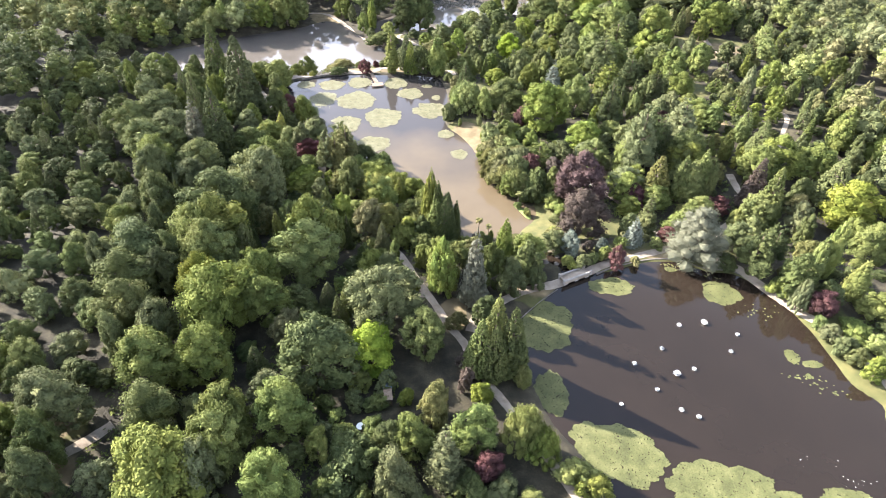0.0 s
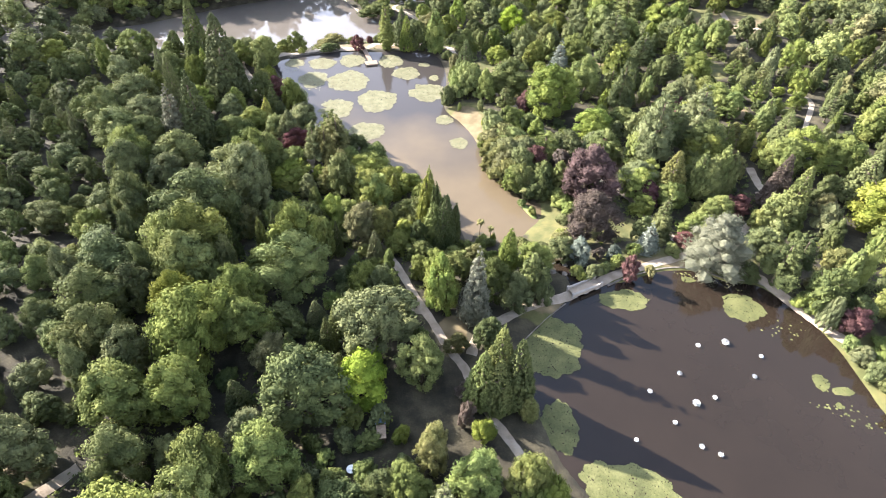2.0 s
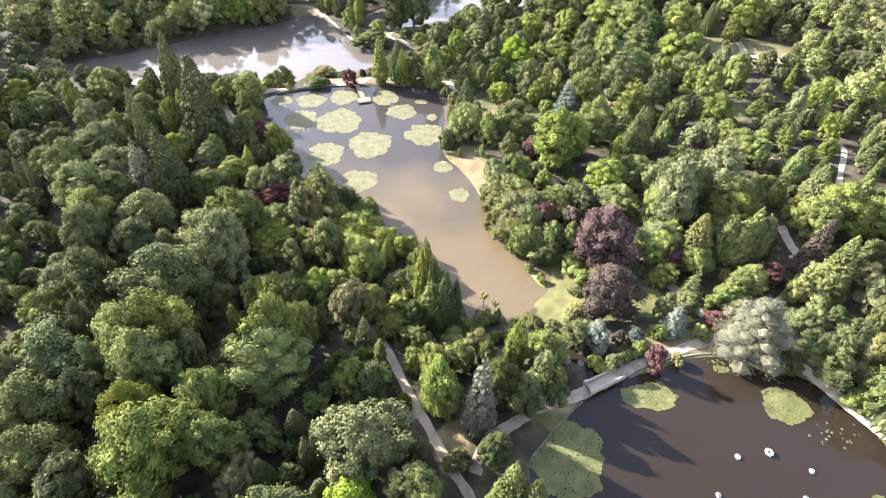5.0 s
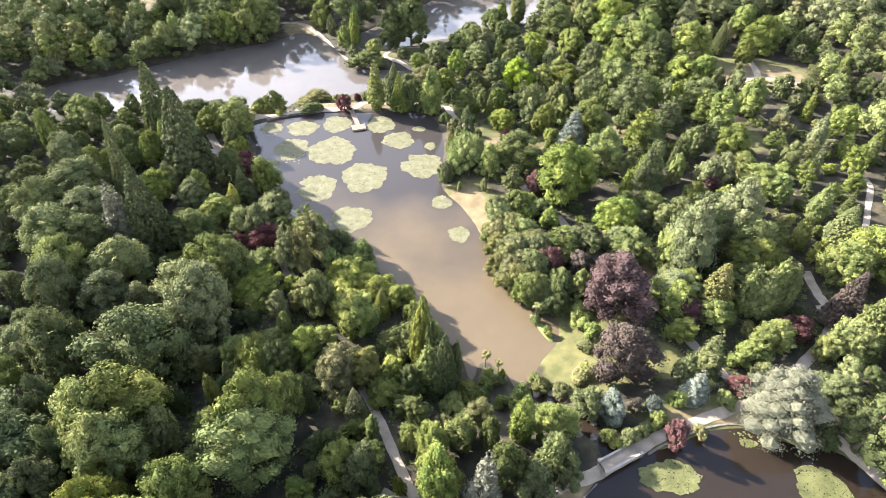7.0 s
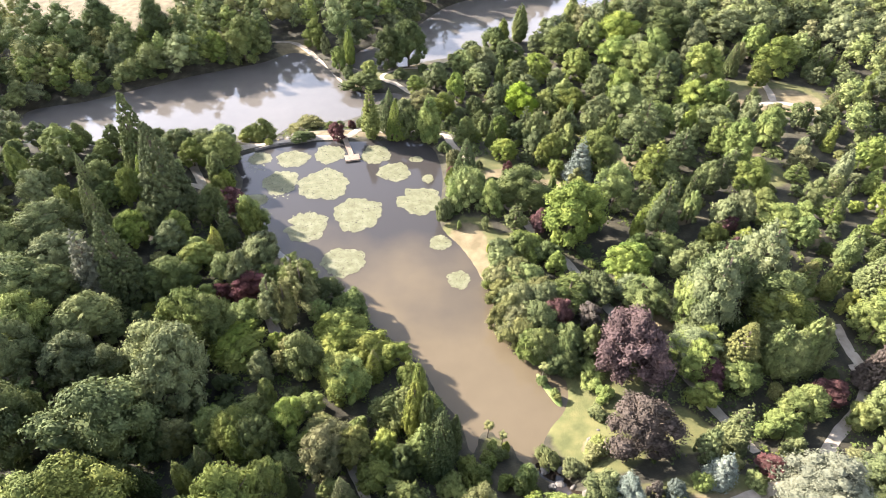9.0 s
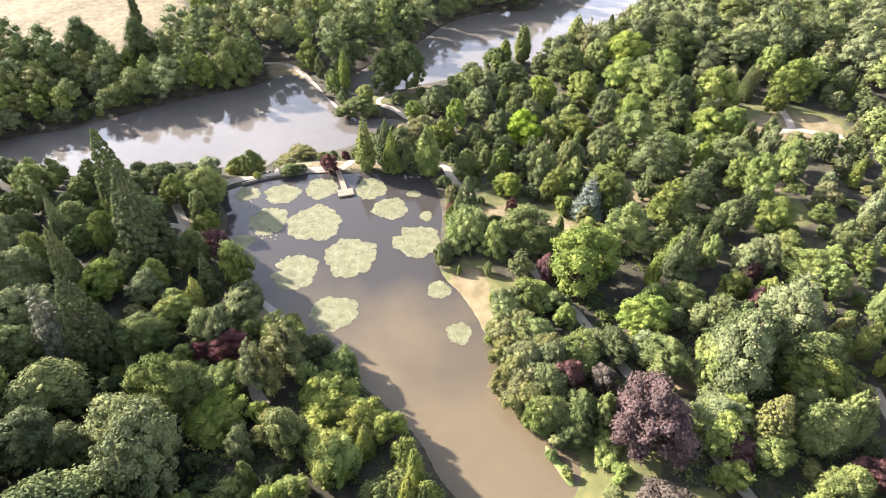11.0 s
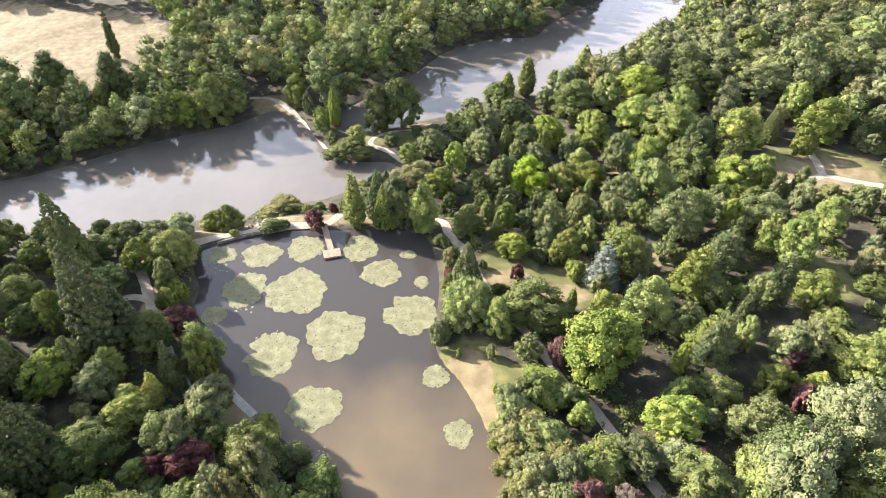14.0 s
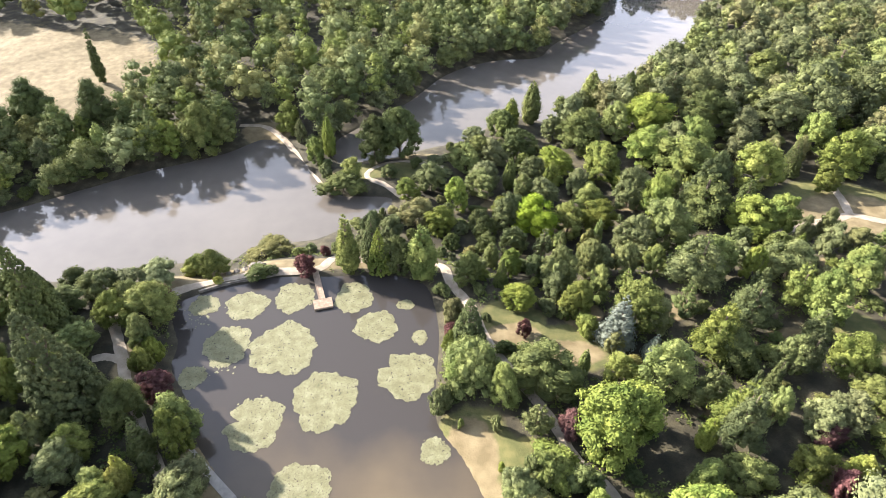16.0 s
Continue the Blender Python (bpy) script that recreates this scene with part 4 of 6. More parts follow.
tree("oak", "mg", -27.4, 105.1, 19.0, 6.6)
tree("oak", "lg", -26.8, 100.1, 16.0, 7.3)
tree("oak", "yg", -24.2, 110.5, 12.0, 3.1)
tree("cone", "dg", -21.1, 112.1, 10.0, 1.3)
tree("cone", "gg", -12.6, 109.9, 9.0, 2.1)
tree("round", "lg", -9.5, 105.6, 7.0, 1.5)
tree("oak", "dg", -52.6, 120.8, 20.0, 9.3)
tree("oak", "mg", -50.4, 105.8, 18.0, 7.5)
tree("oak", "mg", -47.2, 98.2, 15.0, 5.4)
tree("oak", "gg", -42.8, 103.7, 12.0, 2.9)
tree("oak", "gg", -75.8, 135.5, 16.0, 4.9)
tree("oak", "mg", -78.2, 142.2, 15.0, 6.4)
tree("oak", "dg", -67.9, 120.2, 17.0, 6.0)
tree("cone", "mg", -65.2, 124.2, 13.0, 1.7)
tree("oak", "gg", -66.6, 135.9, 13.0, 5.5)
tree("oak", "gg", -66.8, 144.4, 13.0, 7.1)
tree("oak", "dg", -57.6, 99.3, 13.0, 3.2)
tree("oak", "dg", -63.7, 108.3, 14.0, 3.0)
tree("oak", "mg", -13.8, 98.9, 9.0, 3.3)
tree("oak", "dg", -15.5, 102.1, 9.0, 2.4)
tree("oak", "yg", -2.7, 104.0, 7.0, 2.5)
tree("oak", "yg", 0.9, 100.8, 11.0, 3.3)
tree("oak", "gg", -32.0, 136.9, 7.0, 2.8)
tree("oak", "gg", -59.4, 135.1, 11.0, 3.7)
tree("oak", "dg", -46.1, 120.9, 10.0, 3.3)
tree("oak", "cu", 39.6, 139.8, 15.0, 9.0)
tree("oak", "cd", 37.2, 122.6, 14.0, 6.5)
tree("round", "yg", 33.6, 144.2, 8.0, 2.6)
tree("round", "wr", 28.3, 151.8, 8.0, 3.0)
tree("shrub", "ol", 16.2, 164.7, 6.0, 4.5)
tree("shrub", "mg", 22.1, 163.5, 6.0, 5.2)
tree("shrub", "ol", 18.9, 150.8, 7.0, 4.2)
tree("shrub", "lg", 34.4, 133.2, 3.0, 2.3)
tree("shrub", "gg", 32.4, 129.3, 2.2, 1.7)
tree("palm", "ol", 11.5, 125.2, 5.0, 1.0)
tree("palm", "ol", 14.0, 123.7, 4.2, 0.9)
tree("shrub", "yg", 30.9, 121.7, 3.0, 2.5)
tree("round", "gg", 28.9, 111.8, 6.5, 3.1)
tree("round", "bl", 32.6, 110.4, 6.5, 2.6)
tree("shrub", "bl", 40.8, 111.4, 4.0, 2.1)
tree("shrub", "lg", 46.0, 113.4, 3.0, 1.9)
tree("shrub", "mg", 54.4, 113.5, 3.0, 2.2)
tree("round", "wr", 58.0, 115.8, 5.0, 2.4)
tree("round", "wr", 55.1, 136.5, 7.0, 3.7)
tree("oak", "gg", 53.2, 142.2, 9.0, 5.3)
tree("cypress", "gg", 70.4, 137.9, 13.0, 3.6)
tree("cypress", "gg", 75.3, 138.5, 14.0, 2.5)
tree("oak", "gg", 69.4, 142.8, 10.0, 4.0)
tree("oak", "yg", 70.6, 129.1, 8.0, 4.3)
tree("round", "wr", 76.9, 131.6, 6.0, 3.6)
tree("shrub", "lg", 64.6, 125.6, 6.0, 3.8)
tree("cedar", "sv", 62.2, 109.8, 15.0, 7.4)
tree("shrub", "yg", 80.7, 126.9, 5.0, 3.2)
tree("oak", "mg", 84.9, 127.1, 10.0, 4.8)
tree("oak", "dg", 73.9, 113.7, 9.0, 4.0)
tree("oak", "lg", 91.8, 145.6, 12.0, 4.7)
tree("cypress", "lg", 15.9, 105.5, 13.0, 2.1)
tree("oak", "mg", 21.7, 107.0, 9.0, 4.0)
tree("round", "dg", 21.9, 101.4, 7.0, 2.8)
tree("shrub", "cd", 37.5, 112.0, 3.0, 1.6)
tree("shrub", "dg", 37.5, 106.8, 3.0, 1.8)
tree("shrub", "gg", 34.6, 105.4, 4.0, 1.9)
tree("shrub", "yg", 32.2, 104.4, 2.2, 1.3)
tree("shrub", "yg", 40.6, 108.9, 3.5, 1.9)
tree("shrub", "yg", 31.2, 105.6, 3.0, 1.5)
tree("spruce", "sv", 8.3, 92.0, 19.0, 3.1)
tree("oak", "mg", -54.0, 103.6, 17.0, 6.3)
tree("oak", "mg", -49.8, 99.5, 16.0, 6.6)
tree("oak", "yg", -47.3, 89.4, 15.0, 5.2)
tree("oak", "gg", -42.3, 102.3, 11.0, 2.6)
tree("oak", "mg", -37.2, 93.0, 13.0, 4.8)
tree("oak", "mg", -34.3, 85.9, 13.0, 5.1)
tree("oak", "ol", -29.6, 80.4, 8.0, 4.0)
tree("cone", "dg", -25.6, 81.3, 9.0, 2.1)
tree("oak", "dg", -20.9, 70.8, 16.0, 7.4)
tree("oak", "gg", -10.7, 85.4, 17.0, 7.4)
tree("round", "lm", -11.8, 75.6, 9.5, 5.2)
tree("oak", "mg", -1.8, 77.5, 12.0, 4.5)
tree("oak", "gg", -17.2, 79.4, 6.0, 1.7)
tree("oak", "dg", -10.4, 97.4, 9.0, 3.9)
tree("oak", "yg", 1.6, 96.7, 12.0, 4.1)
tree("shrub", "yg", -2.0, 103.2, 6.0, 1.8)
tree("shrub", "yg", -4.4, 96.2, 4.0, 1.4)
tree("oak", "gg", -59.4, 81.6, 15.0, 5.3)
tree("oak", "gg", -53.5, 77.8, 13.0, 4.7)
tree("oak", "mg", -43.2, 82.5, 17.0, 7.3)
tree("oak", "lg", -50.9, 69.5, 14.0, 6.5)
tree("oak", "lg", -41.6, 70.8, 14.0, 5.3)
tree("oak", "gg", -59.2, 73.9, 14.0, 3.2)
tree("oak", "dg", -64.6, 100.3, 13.0, 8.3)
tree("oak", "dg", -65.4, 91.8, 13.0, 6.3)
tree("oak", "dg", -57.2, 93.6, 12.0, 4.3)
tree("oak", "gg", -71.0, 96.7, 14.0, 3.8)
tree("cone", "mg", 11.8, 76.3, 17.0, 3.5)
tree("cone", "mg", 8.8, 73.9, 13.5, 3.3)
tree("cone", "dg", 14.8, 74.4, 16.0, 3.7)
tree("cone", "mg", 11.5, 73.0, 12.5, 3.5)
tree("oak", "dg", 10.6, 85.7, 8.0, 3.1)
tree("shrub", "cd", 6.2, 74.6, 3.0, 2.5)
tree("oak", "mg", -41.8, 46.6, 16.0, 8.5)
tree("oak", "mg", -34.4, 57.9, 14.0, 4.6)
tree("oak", "mg", -33.8, 53.0, 14.0, 5.3)
tree("oak", "lg", -25.0, 59.4, 13.0, 5.1)
tree("oak", "lg", -24.7, 46.9, 14.0, 5.1)
tree("oak", "gg", -36.3, 48.9, 12.0, 4.2)
tree("oak", "gg", -63.7, 60.2, 14.0, 5.6)
tree("oak", "dg", -62.5, 53.0, 14.0, 4.4)
tree("oak", "dg", -59.8, 46.5, 14.0, 3.7)
tree("oak", "gg", -47.9, 59.6, 13.0, 5.1)
tree("oak", "yg", -19.0, 54.6, 8.0, 2.7)
tree("shrub", "dg", -13.4, 52.4, 7.0, 6.1)
tree("oak", "gg", -5.4, 47.8, 12.0, 4.2)
tree("spruce", "gg", 2.1, 51.5, 14.0, 3.5)
tree("oak", "ol", 0.3, 61.8, 12.0, 3.2)
tree("oak", "lg", 7.7, 57.3, 11.0, 4.3)
tree("round", "wr", 9.1, 51.7, 6.0, 2.6)
tree("willow", "yg", 15.3, 56.8, 12.0, 3.6)
tree("cypress", "yg", 17.0, 70.6, 6.0, 1.7)
tree("round", "yg", 9.0, 66.6, 5.0, 2.2)
tree("willow", "lg", 18.3, 55.3, 8.0, 3.4)
tree("oak", "mg", -3.2, 55.9, 10.0, 3.6)
tree("oak", "dg", -6.9, 56.0, 8.0, 3.1)
tree("shrub", "mg", 24.0, 51.1, 5.0, 3.6)
tree("shrub", "yg", 26.3, 48.9, 5.0, 3.0)
tree("shrub", "yg", -4.7, 66.1, 4.0, 1.7)
tree("shrub", "dg", 6.3, 48.3, 5.0, 3.0)
tree("shrub", "lg", 88.9, 85.4, 2.6, 3.9)
tree("shrub", "gg", 82.6, 83.6, 4.0, 2.6)
tree("shrub", "gg", 83.6, 80.4, 4.2, 2.8)
tree("round", "yg", 90.4, 80.3, 4.6, 2.6)
tree("shrub", "lg", 82.0, 86.6, 3.4, 2.2)
tree("shrub", "gg", 84.6, 77.0, 4.2, 2.5)
tree("round", "lg", 86.0, 73.4, 5.4, 2.7)
tree("oak", "yg", 109.8, 128.2, 14.0, 9.0)
tree("cypress", "yg", 120.9, 158.4, 13.0, 3.7)
tree("oak", "lg", 108.1, 145.2, 11.0, 6.2)
tree("oak", "mg", 97.5, 147.9, 13.0, 7.2)
tree("cone", "gg", 109.0, 136.4, 14.0, 5.2)
tree("shrub", "gg", 16.6, 158.6, 5.0, 3.3)
tree("shrub", "ol", 16.3, 152.4, 6.0, 4.3)
tree("shrub", "ol", 19.6, 147.7, 7.0, 4.8)
tree("shrub", "mg", 21.8, 144.7, 7.0, 4.1)
tree("shrub", "mg", 23.0, 143.9, 8.0, 4.1)
tree("shrub", "ol", 20.7, 156.7, 7.0, 4.3)
tree("shrub", "gg", 25.8, 156.4, 7.0, 4.3)
tree("shrub", "mg", 14.8, 165.7, 4.0, 3.0)
tree("shrub", "dg", 27.8, 142.9, 7.0, 3.4)
tree("shrub", "dg", 29.3, 145.6, 7.0, 3.4)
tree("shrub", "dg", 27.1, 140.3, 5.0, 3.3)
tree("shrub", "ol", 22.5, 143.9, 4.0, 2.0)
tree("shrub", "dg", 28.8, 140.1, 6.0, 2.7)
tree("shrub", "gg", 23.6, 150.0, 8.0, 4.2)
tree("oak", "lg", 46.0, 165.5, 11.0, 4.9)
tree("oak", "gg", 60.4, 162.7, 11.0, 5.7)
tree("oak", "mg", 46.7, 154.0, 11.0, 4.8)
tree("round", "wr", 49.4, 159.1, 5.0, 3.0)
tree("round", "gg", 44.3, 159.3, 7.0, 3.2)
tree("oak", "gg", 52.4, 152.3, 6.0, 2.1)
tree("oak", "mg", 56.6, 155.8, 9.0, 3.3)
tree("oak", "mg", 55.4, 152.1, 11.0, 4.7)
tree("pine", "gg", 66.3, 155.9, 16.0, 4.6)
tree("oak", "yg", 84.8, 176.2, 10.0, 4.9)
tree("oak", "lg", 88.1, 173.1, 9.0, 3.6)
tree("oak", "mg", 72.6, 151.5, 14.0, 6.2)
tree("oak", "mg", 73.4, 147.6, 12.0, 6.1)
tree("oak", "lg", 56.5, 143.2, 9.0, 3.5)
tree("round", "gg", 54.3, 146.8, 6.0, 3.0)
tree("oak", "lg", 52.5, 139.6, 9.0, 5.3)
tree("pine", "mg", 31.4, 157.9, 8.0, 5.9)
tree("oak", "dg", 37.9, 159.2, 8.0, 4.5)
tree("round", "cd", 34.7, 151.3, 7.0, 2.8)
tree("oak", "lg", 30.2, 168.0, 7.0, 2.7)
tree("shrub", "mg", 24.7, 175.3, 5.0, 5.2)
tree("shrub", "dg", 20.5, 174.3, 5.0, 2.9)
tree("round", "gg", 17.6, 169.5, 7.0, 3.5)
tree("shrub", "ol", 21.1, 165.7, 6.0, 4.9)
tree("shrub", "ol", 24.5, 159.0, 6.0, 5.2)
tree("shrub", "ol", 16.7, 160.1, 6.0, 3.5)
tree("shrub", "ol", 17.7, 154.2, 7.0, 4.0)
tree("shrub", "ol", 25.3, 143.9, 6.0, 2.6)
tree("oak", "dg", 29.8, 144.1, 7.0, 3.0)
tree("round", "gg", -43.3, 164.0, 8.0, 3.4)
tree("round", "wr", -44.7, 158.6, 4.0, 1.7)
tree("shrub", "dg", -22.9, 159.5, 6.0, 3.6)
tree("oak", "yg", -28.9, 166.8, 5.0, 3.0)
tree("oak", "mg", -44.3, 145.8, 13.0, 5.6)
tree("oak", "dg", -54.9, 158.6, 10.0, 5.0)
tree("oak", "lg", -47.9, 156.4, 6.0, 2.3)
tree("oak", "ol", -26.2, 140.2, 8.0, 4.0)
tree("shrub", "yg", -38.2, 154.0, 4.0, 2.9)
tree("shrub", "mg", 8.4, 116.4, 4.0, 3.7)
tree("shrub", "gg", 21.9, 120.5, 3.0, 2.5)
tree("shrub", "ol", 26.1, 118.0, 3.0, 2.1)
tree("shrub", "ol", 29.9, 120.7, 3.0, 2.4)
tree("shrub", "lg", 32.9, 138.5, 3.0, 3.7)
tree("cone", "ol", -10.3, 138.5, 7.0, 1.8)
tree("shrub", "yg", -18.1, 148.3, 6.0, 5.8)
tree("shrub", "yg", -11.8, 142.2, 6.0, 5.0)
tree("shrub", "yg", -3.7, 135.9, 6.0, 3.0)
tree("shrub", "lg", -2.1, 118.5, 6.0, 2.6)
tree("shrub", "yg", -37.5, 142.6, 5.0, 5.6)
tree("shrub", "mg", -31.9, 128.2, 5.0, 4.5)
tree("round", "lg", -38.9, 125.3, 6.0, 3.1)
tree("oak", "ol", -42.3, 121.0, 6.0, 2.6)
tree("oak", "gg", -43.5, 129.5, 5.0, 2.7)
tree("cypress", "lg", 89.6, 102.6, 16.6, 2.3)
tree("cypress", "lg", 86.9, 101.8, 13.0, 2.1)
tree("cypress", "yg", 92.7, 95.3, 11.5, 2.4)
tree("round", "mg", 94.8, 90.3, 7.5, 3.3)
tree("oak", "mg", 103.9, 109.3, 11.5, 4.6)
tree("round", "dg", 79.8, 97.0, 12.0, 4.2)
tree("round", "wr", 83.9, 90.6, 6.8, 3.2)
tree("willow", "gg", 79.6, 92.4, 9.0, 2.3)
tree("pine", "dg", 73.6, 103.9, 13.2, 4.9)
tree("shrub", "dg", 69.2, 105.9, 4.0, 2.9)
tree("shrub", "lg", 77.8, 97.1, 4.8, 2.5)
tree("shrub", "dg", 86.3, 93.5, 6.8, 3.1)
tree("shrub", "ol", 89.2, 108.8, 6.8, 4.1)
tree("pine", "dg", 79.4, 107.2, 12.0, 4.2)
tree("round", "wr", 42.8, 105.4, 7.2, 2.4)
tree("spruce", "bl", 48.8, 114.4, 8.0, 2.8)
tree("shrub", "ol", 48.0, 107.1, 2.6, 1.5)
tree("shrub", "mg", 36.2, 208.6, 5.0, 3.5)
tree("shrub", "dg", 32.6, 213.0, 4.5, 2.5)
tree("round", "dg", 27.3, 226.9, 7.0, 2.7)
tree("oak", "gg", 31.1, 220.7, 7.0, 3.2)
tree("round", "ol", 40.9, 203.1, 6.0, 2.4)
tree("shrub", "dg", 14.4, 211.7, 2.5, 1.3)
tree("shrub", "dg", 17.9, 203.2, 2.5, 2.4)
tree("shrub", "mg", 21.9, 201.8, 2.5, 1.9)
tree("shrub", "ol", 43.5, 198.0, 4.0, 2.3)
tree("round", "gg", 43.2, 228.7, 9.0, 3.3)
tree("oak", "gg", 48.7, 227.0, 10.0, 3.0)
tree("shrub", "mg", 13.6, 225.6, 4.0, 2.2)
tree("shrub", "yg", 26.5, 223.9, 2.5, 1.6)
tree("shrub", "mg", 4.6, 113.4, 3.0, 3.4)
tree("shrub", "mg", 9.3, 117.2, 2.5, 2.3)
tree("shrub", "lg", 13.8, 115.6, 2.5, 1.8)
tree("shrub", "dg", 17.3, 117.1, 2.5, 1.7)
tree("round", "ol", 8.9, 110.1, 6.0, 2.6)
tree("round", "yg", 5.6, 104.9, 7.5, 3.0)
tree("round", "yg", 0.5, 103.3, 7.0, 3.0)
tree("shrub", "lg", -2.5, 105.5, 3.5, 1.5)
tree("shrub", "dg", -6.1, 128.8, 4.0, 4.4)
tree("shrub", "ol", 2.7, 108.1, 3.5, 1.7)
tree("oak", "dg", 10.6, 104.3, 8.0, 2.3)
tree("shrub", "dg", 18.6, 112.9, 3.0, 1.8)
tree("shrub", "mg", 11.2, 120.5, 2.0, 1.5)
tree("oak", "mg", -5.5, 265.9, 7.0, 3.7)
tree("oak", "gg", 1.7, 270.0, 10.0, 4.8)
tree("oak", "ol", -1.9, 254.2, 8.0, 5.4)
tree("oak", "mg", 4.5, 249.8, 9.0, 4.3)
tree("oak", "gg", 16.0, 267.3, 9.0, 4.4)
tree("oak", "lg", 12.2, 280.7, 10.0, 4.3)
tree("oak", "gg", 20.8, 284.3, 10.0, 5.0)
tree("round", "dg", -11.6, 277.8, 4.0, 2.8)
tree("shrub", "dg", -3.9, 283.9, 3.0, 2.5)
tree("shrub", "gg", 2.5, 285.0, 3.0, 2.6)
tree("oak", "mg", 23.2, 254.8, 9.0, 4.1)
tree("oak", "dg", 16.5, 247.4, 7.0, 3.7)
tree("round", "dg", -14.9, 246.8, 9.0, 3.4)
tree("round", "dg", -9.4, 243.1, 9.0, 3.6)
tree("shrub", "dg", 7.2, 243.4, 4.0, 3.0)
tree("oak", "yg", 46.8, 261.0, 8.0, 3.3)
tree("shrub", "lg", 12.2, 122.8, 1.8, 1.2)
tree("shrub", "mg", 13.6, 121.0, 2.0, 1.3)
tree("cypress", "yg", 14.6, 122.5, 3.0, 0.8)
tree("shrub", "mg", 11.5, 119.6, 2.0, 1.6)


# ---- the woods between the trees that stand out ----
PATH_LINES = [polyline(p, 4) for p in PATHS]
OPEN = LAWNS + STRAW + [(40, 80, 45, 35), (16, 86, 6, 12), (11, 120, 7, 6), (17, 116, 7, 6), (24, 112, 5, 8), (-12, 62, 3, 3.5), (46, 180, 7, 5), (58, 176, 8, 4), (69, 182, 5, 4), (80, 190, 5, 3), (-40, 72, 6, 4), (-34, 68, 5, 3), (-71, 145, 6, 6), (-18, 108, 5, 4), (10, 63, 5, 5), (2, 70, 5, 5)]


def dry(x, y, margin, lakes):
    """Which of many spots are dry land."""
    return np.all([signed_distance(x, y, ring) > margin for ring, _ in lakes], axis=0)


def fill(count, x0, x1, y0, y1, kinds, colours, tall, radius, seed, thin=True, close=0.66):
    """Trees scattered over dry land, off the paths and lawns, where nothing is planted yet."""
    r = np.random.default_rng(seed)
    x, y, rad, h = r.uniform(x0, x1, count), r.uniform(y0, y1, count), r.uniform(*radius, count), r.uniform(*tall, count)
    good = dry(x, y, rad * 0.6 + 0.8, LAKES) & (spots(x, y, OPEN) < 0.3)
    for line in PATH_LINES:
        good &= np.min(np.hypot(line[:, :1] - x, line[:, 1:] - y), axis=0) > 2.0 + rad * 0.4
    for i in np.flatnonzero(good):
        k, c = kinds[r.integers(len(kinds))], colours[r.integers(len(colours))]
        if any((x[i] - px) ** 2 + (y[i] - py) ** 2 < (close * (pr + rad[i])) ** 2 for px, py, pr in PLANTED):
            continue
        slim = k in ("cone", "cypress", "spruce")
        tree(k, c, x[i], y[i], h[i] * (1.15 if slim else 1), rad[i] * (0.62 if slim else 1), thin)


fill(500, -40, 20, 110, 170, ("shrub", "round", "shrub", "oak"), ("dg", "mg", "yg", "lg", "ol"), (4, 6.5), (2.2, 3.6), 11, True, 0.72)
fill(2500, -135, -18, 30, 225, ("oak", "oak", "oak", "cone", "round"), ("dg", "dg", "dg", "gg", "mg"), (5.5, 9.0), (2.8, 4.6), 1, True, 0.80)
fill(2500, 15, 150, 110, 300, ("oak", "pine", "round", "round", "oak", "cypress", "spruce", "oak"), ("dg", "mg", "gg", "dg", "mg", "lg", "ol", "gg"), (5.5, 11.0), (2.2, 4.0), 2, True, 0.95)
fill(2200, -25, 25, 35, 125, ("shrub", "round", "oak"), ("dg", "mg", "dg", "gg", "lg"), (2.5, 5.0), (1.8, 3.0), 3, True, 0.72)
fill(3400, -135, 150, 30, 300, ("shrub", "shrub", "round"), ("dg", "mg", "gg", "dg", "dg", "ol"), (1.8, 3.6), (1.5, 2.7), 4, True, 0.76)


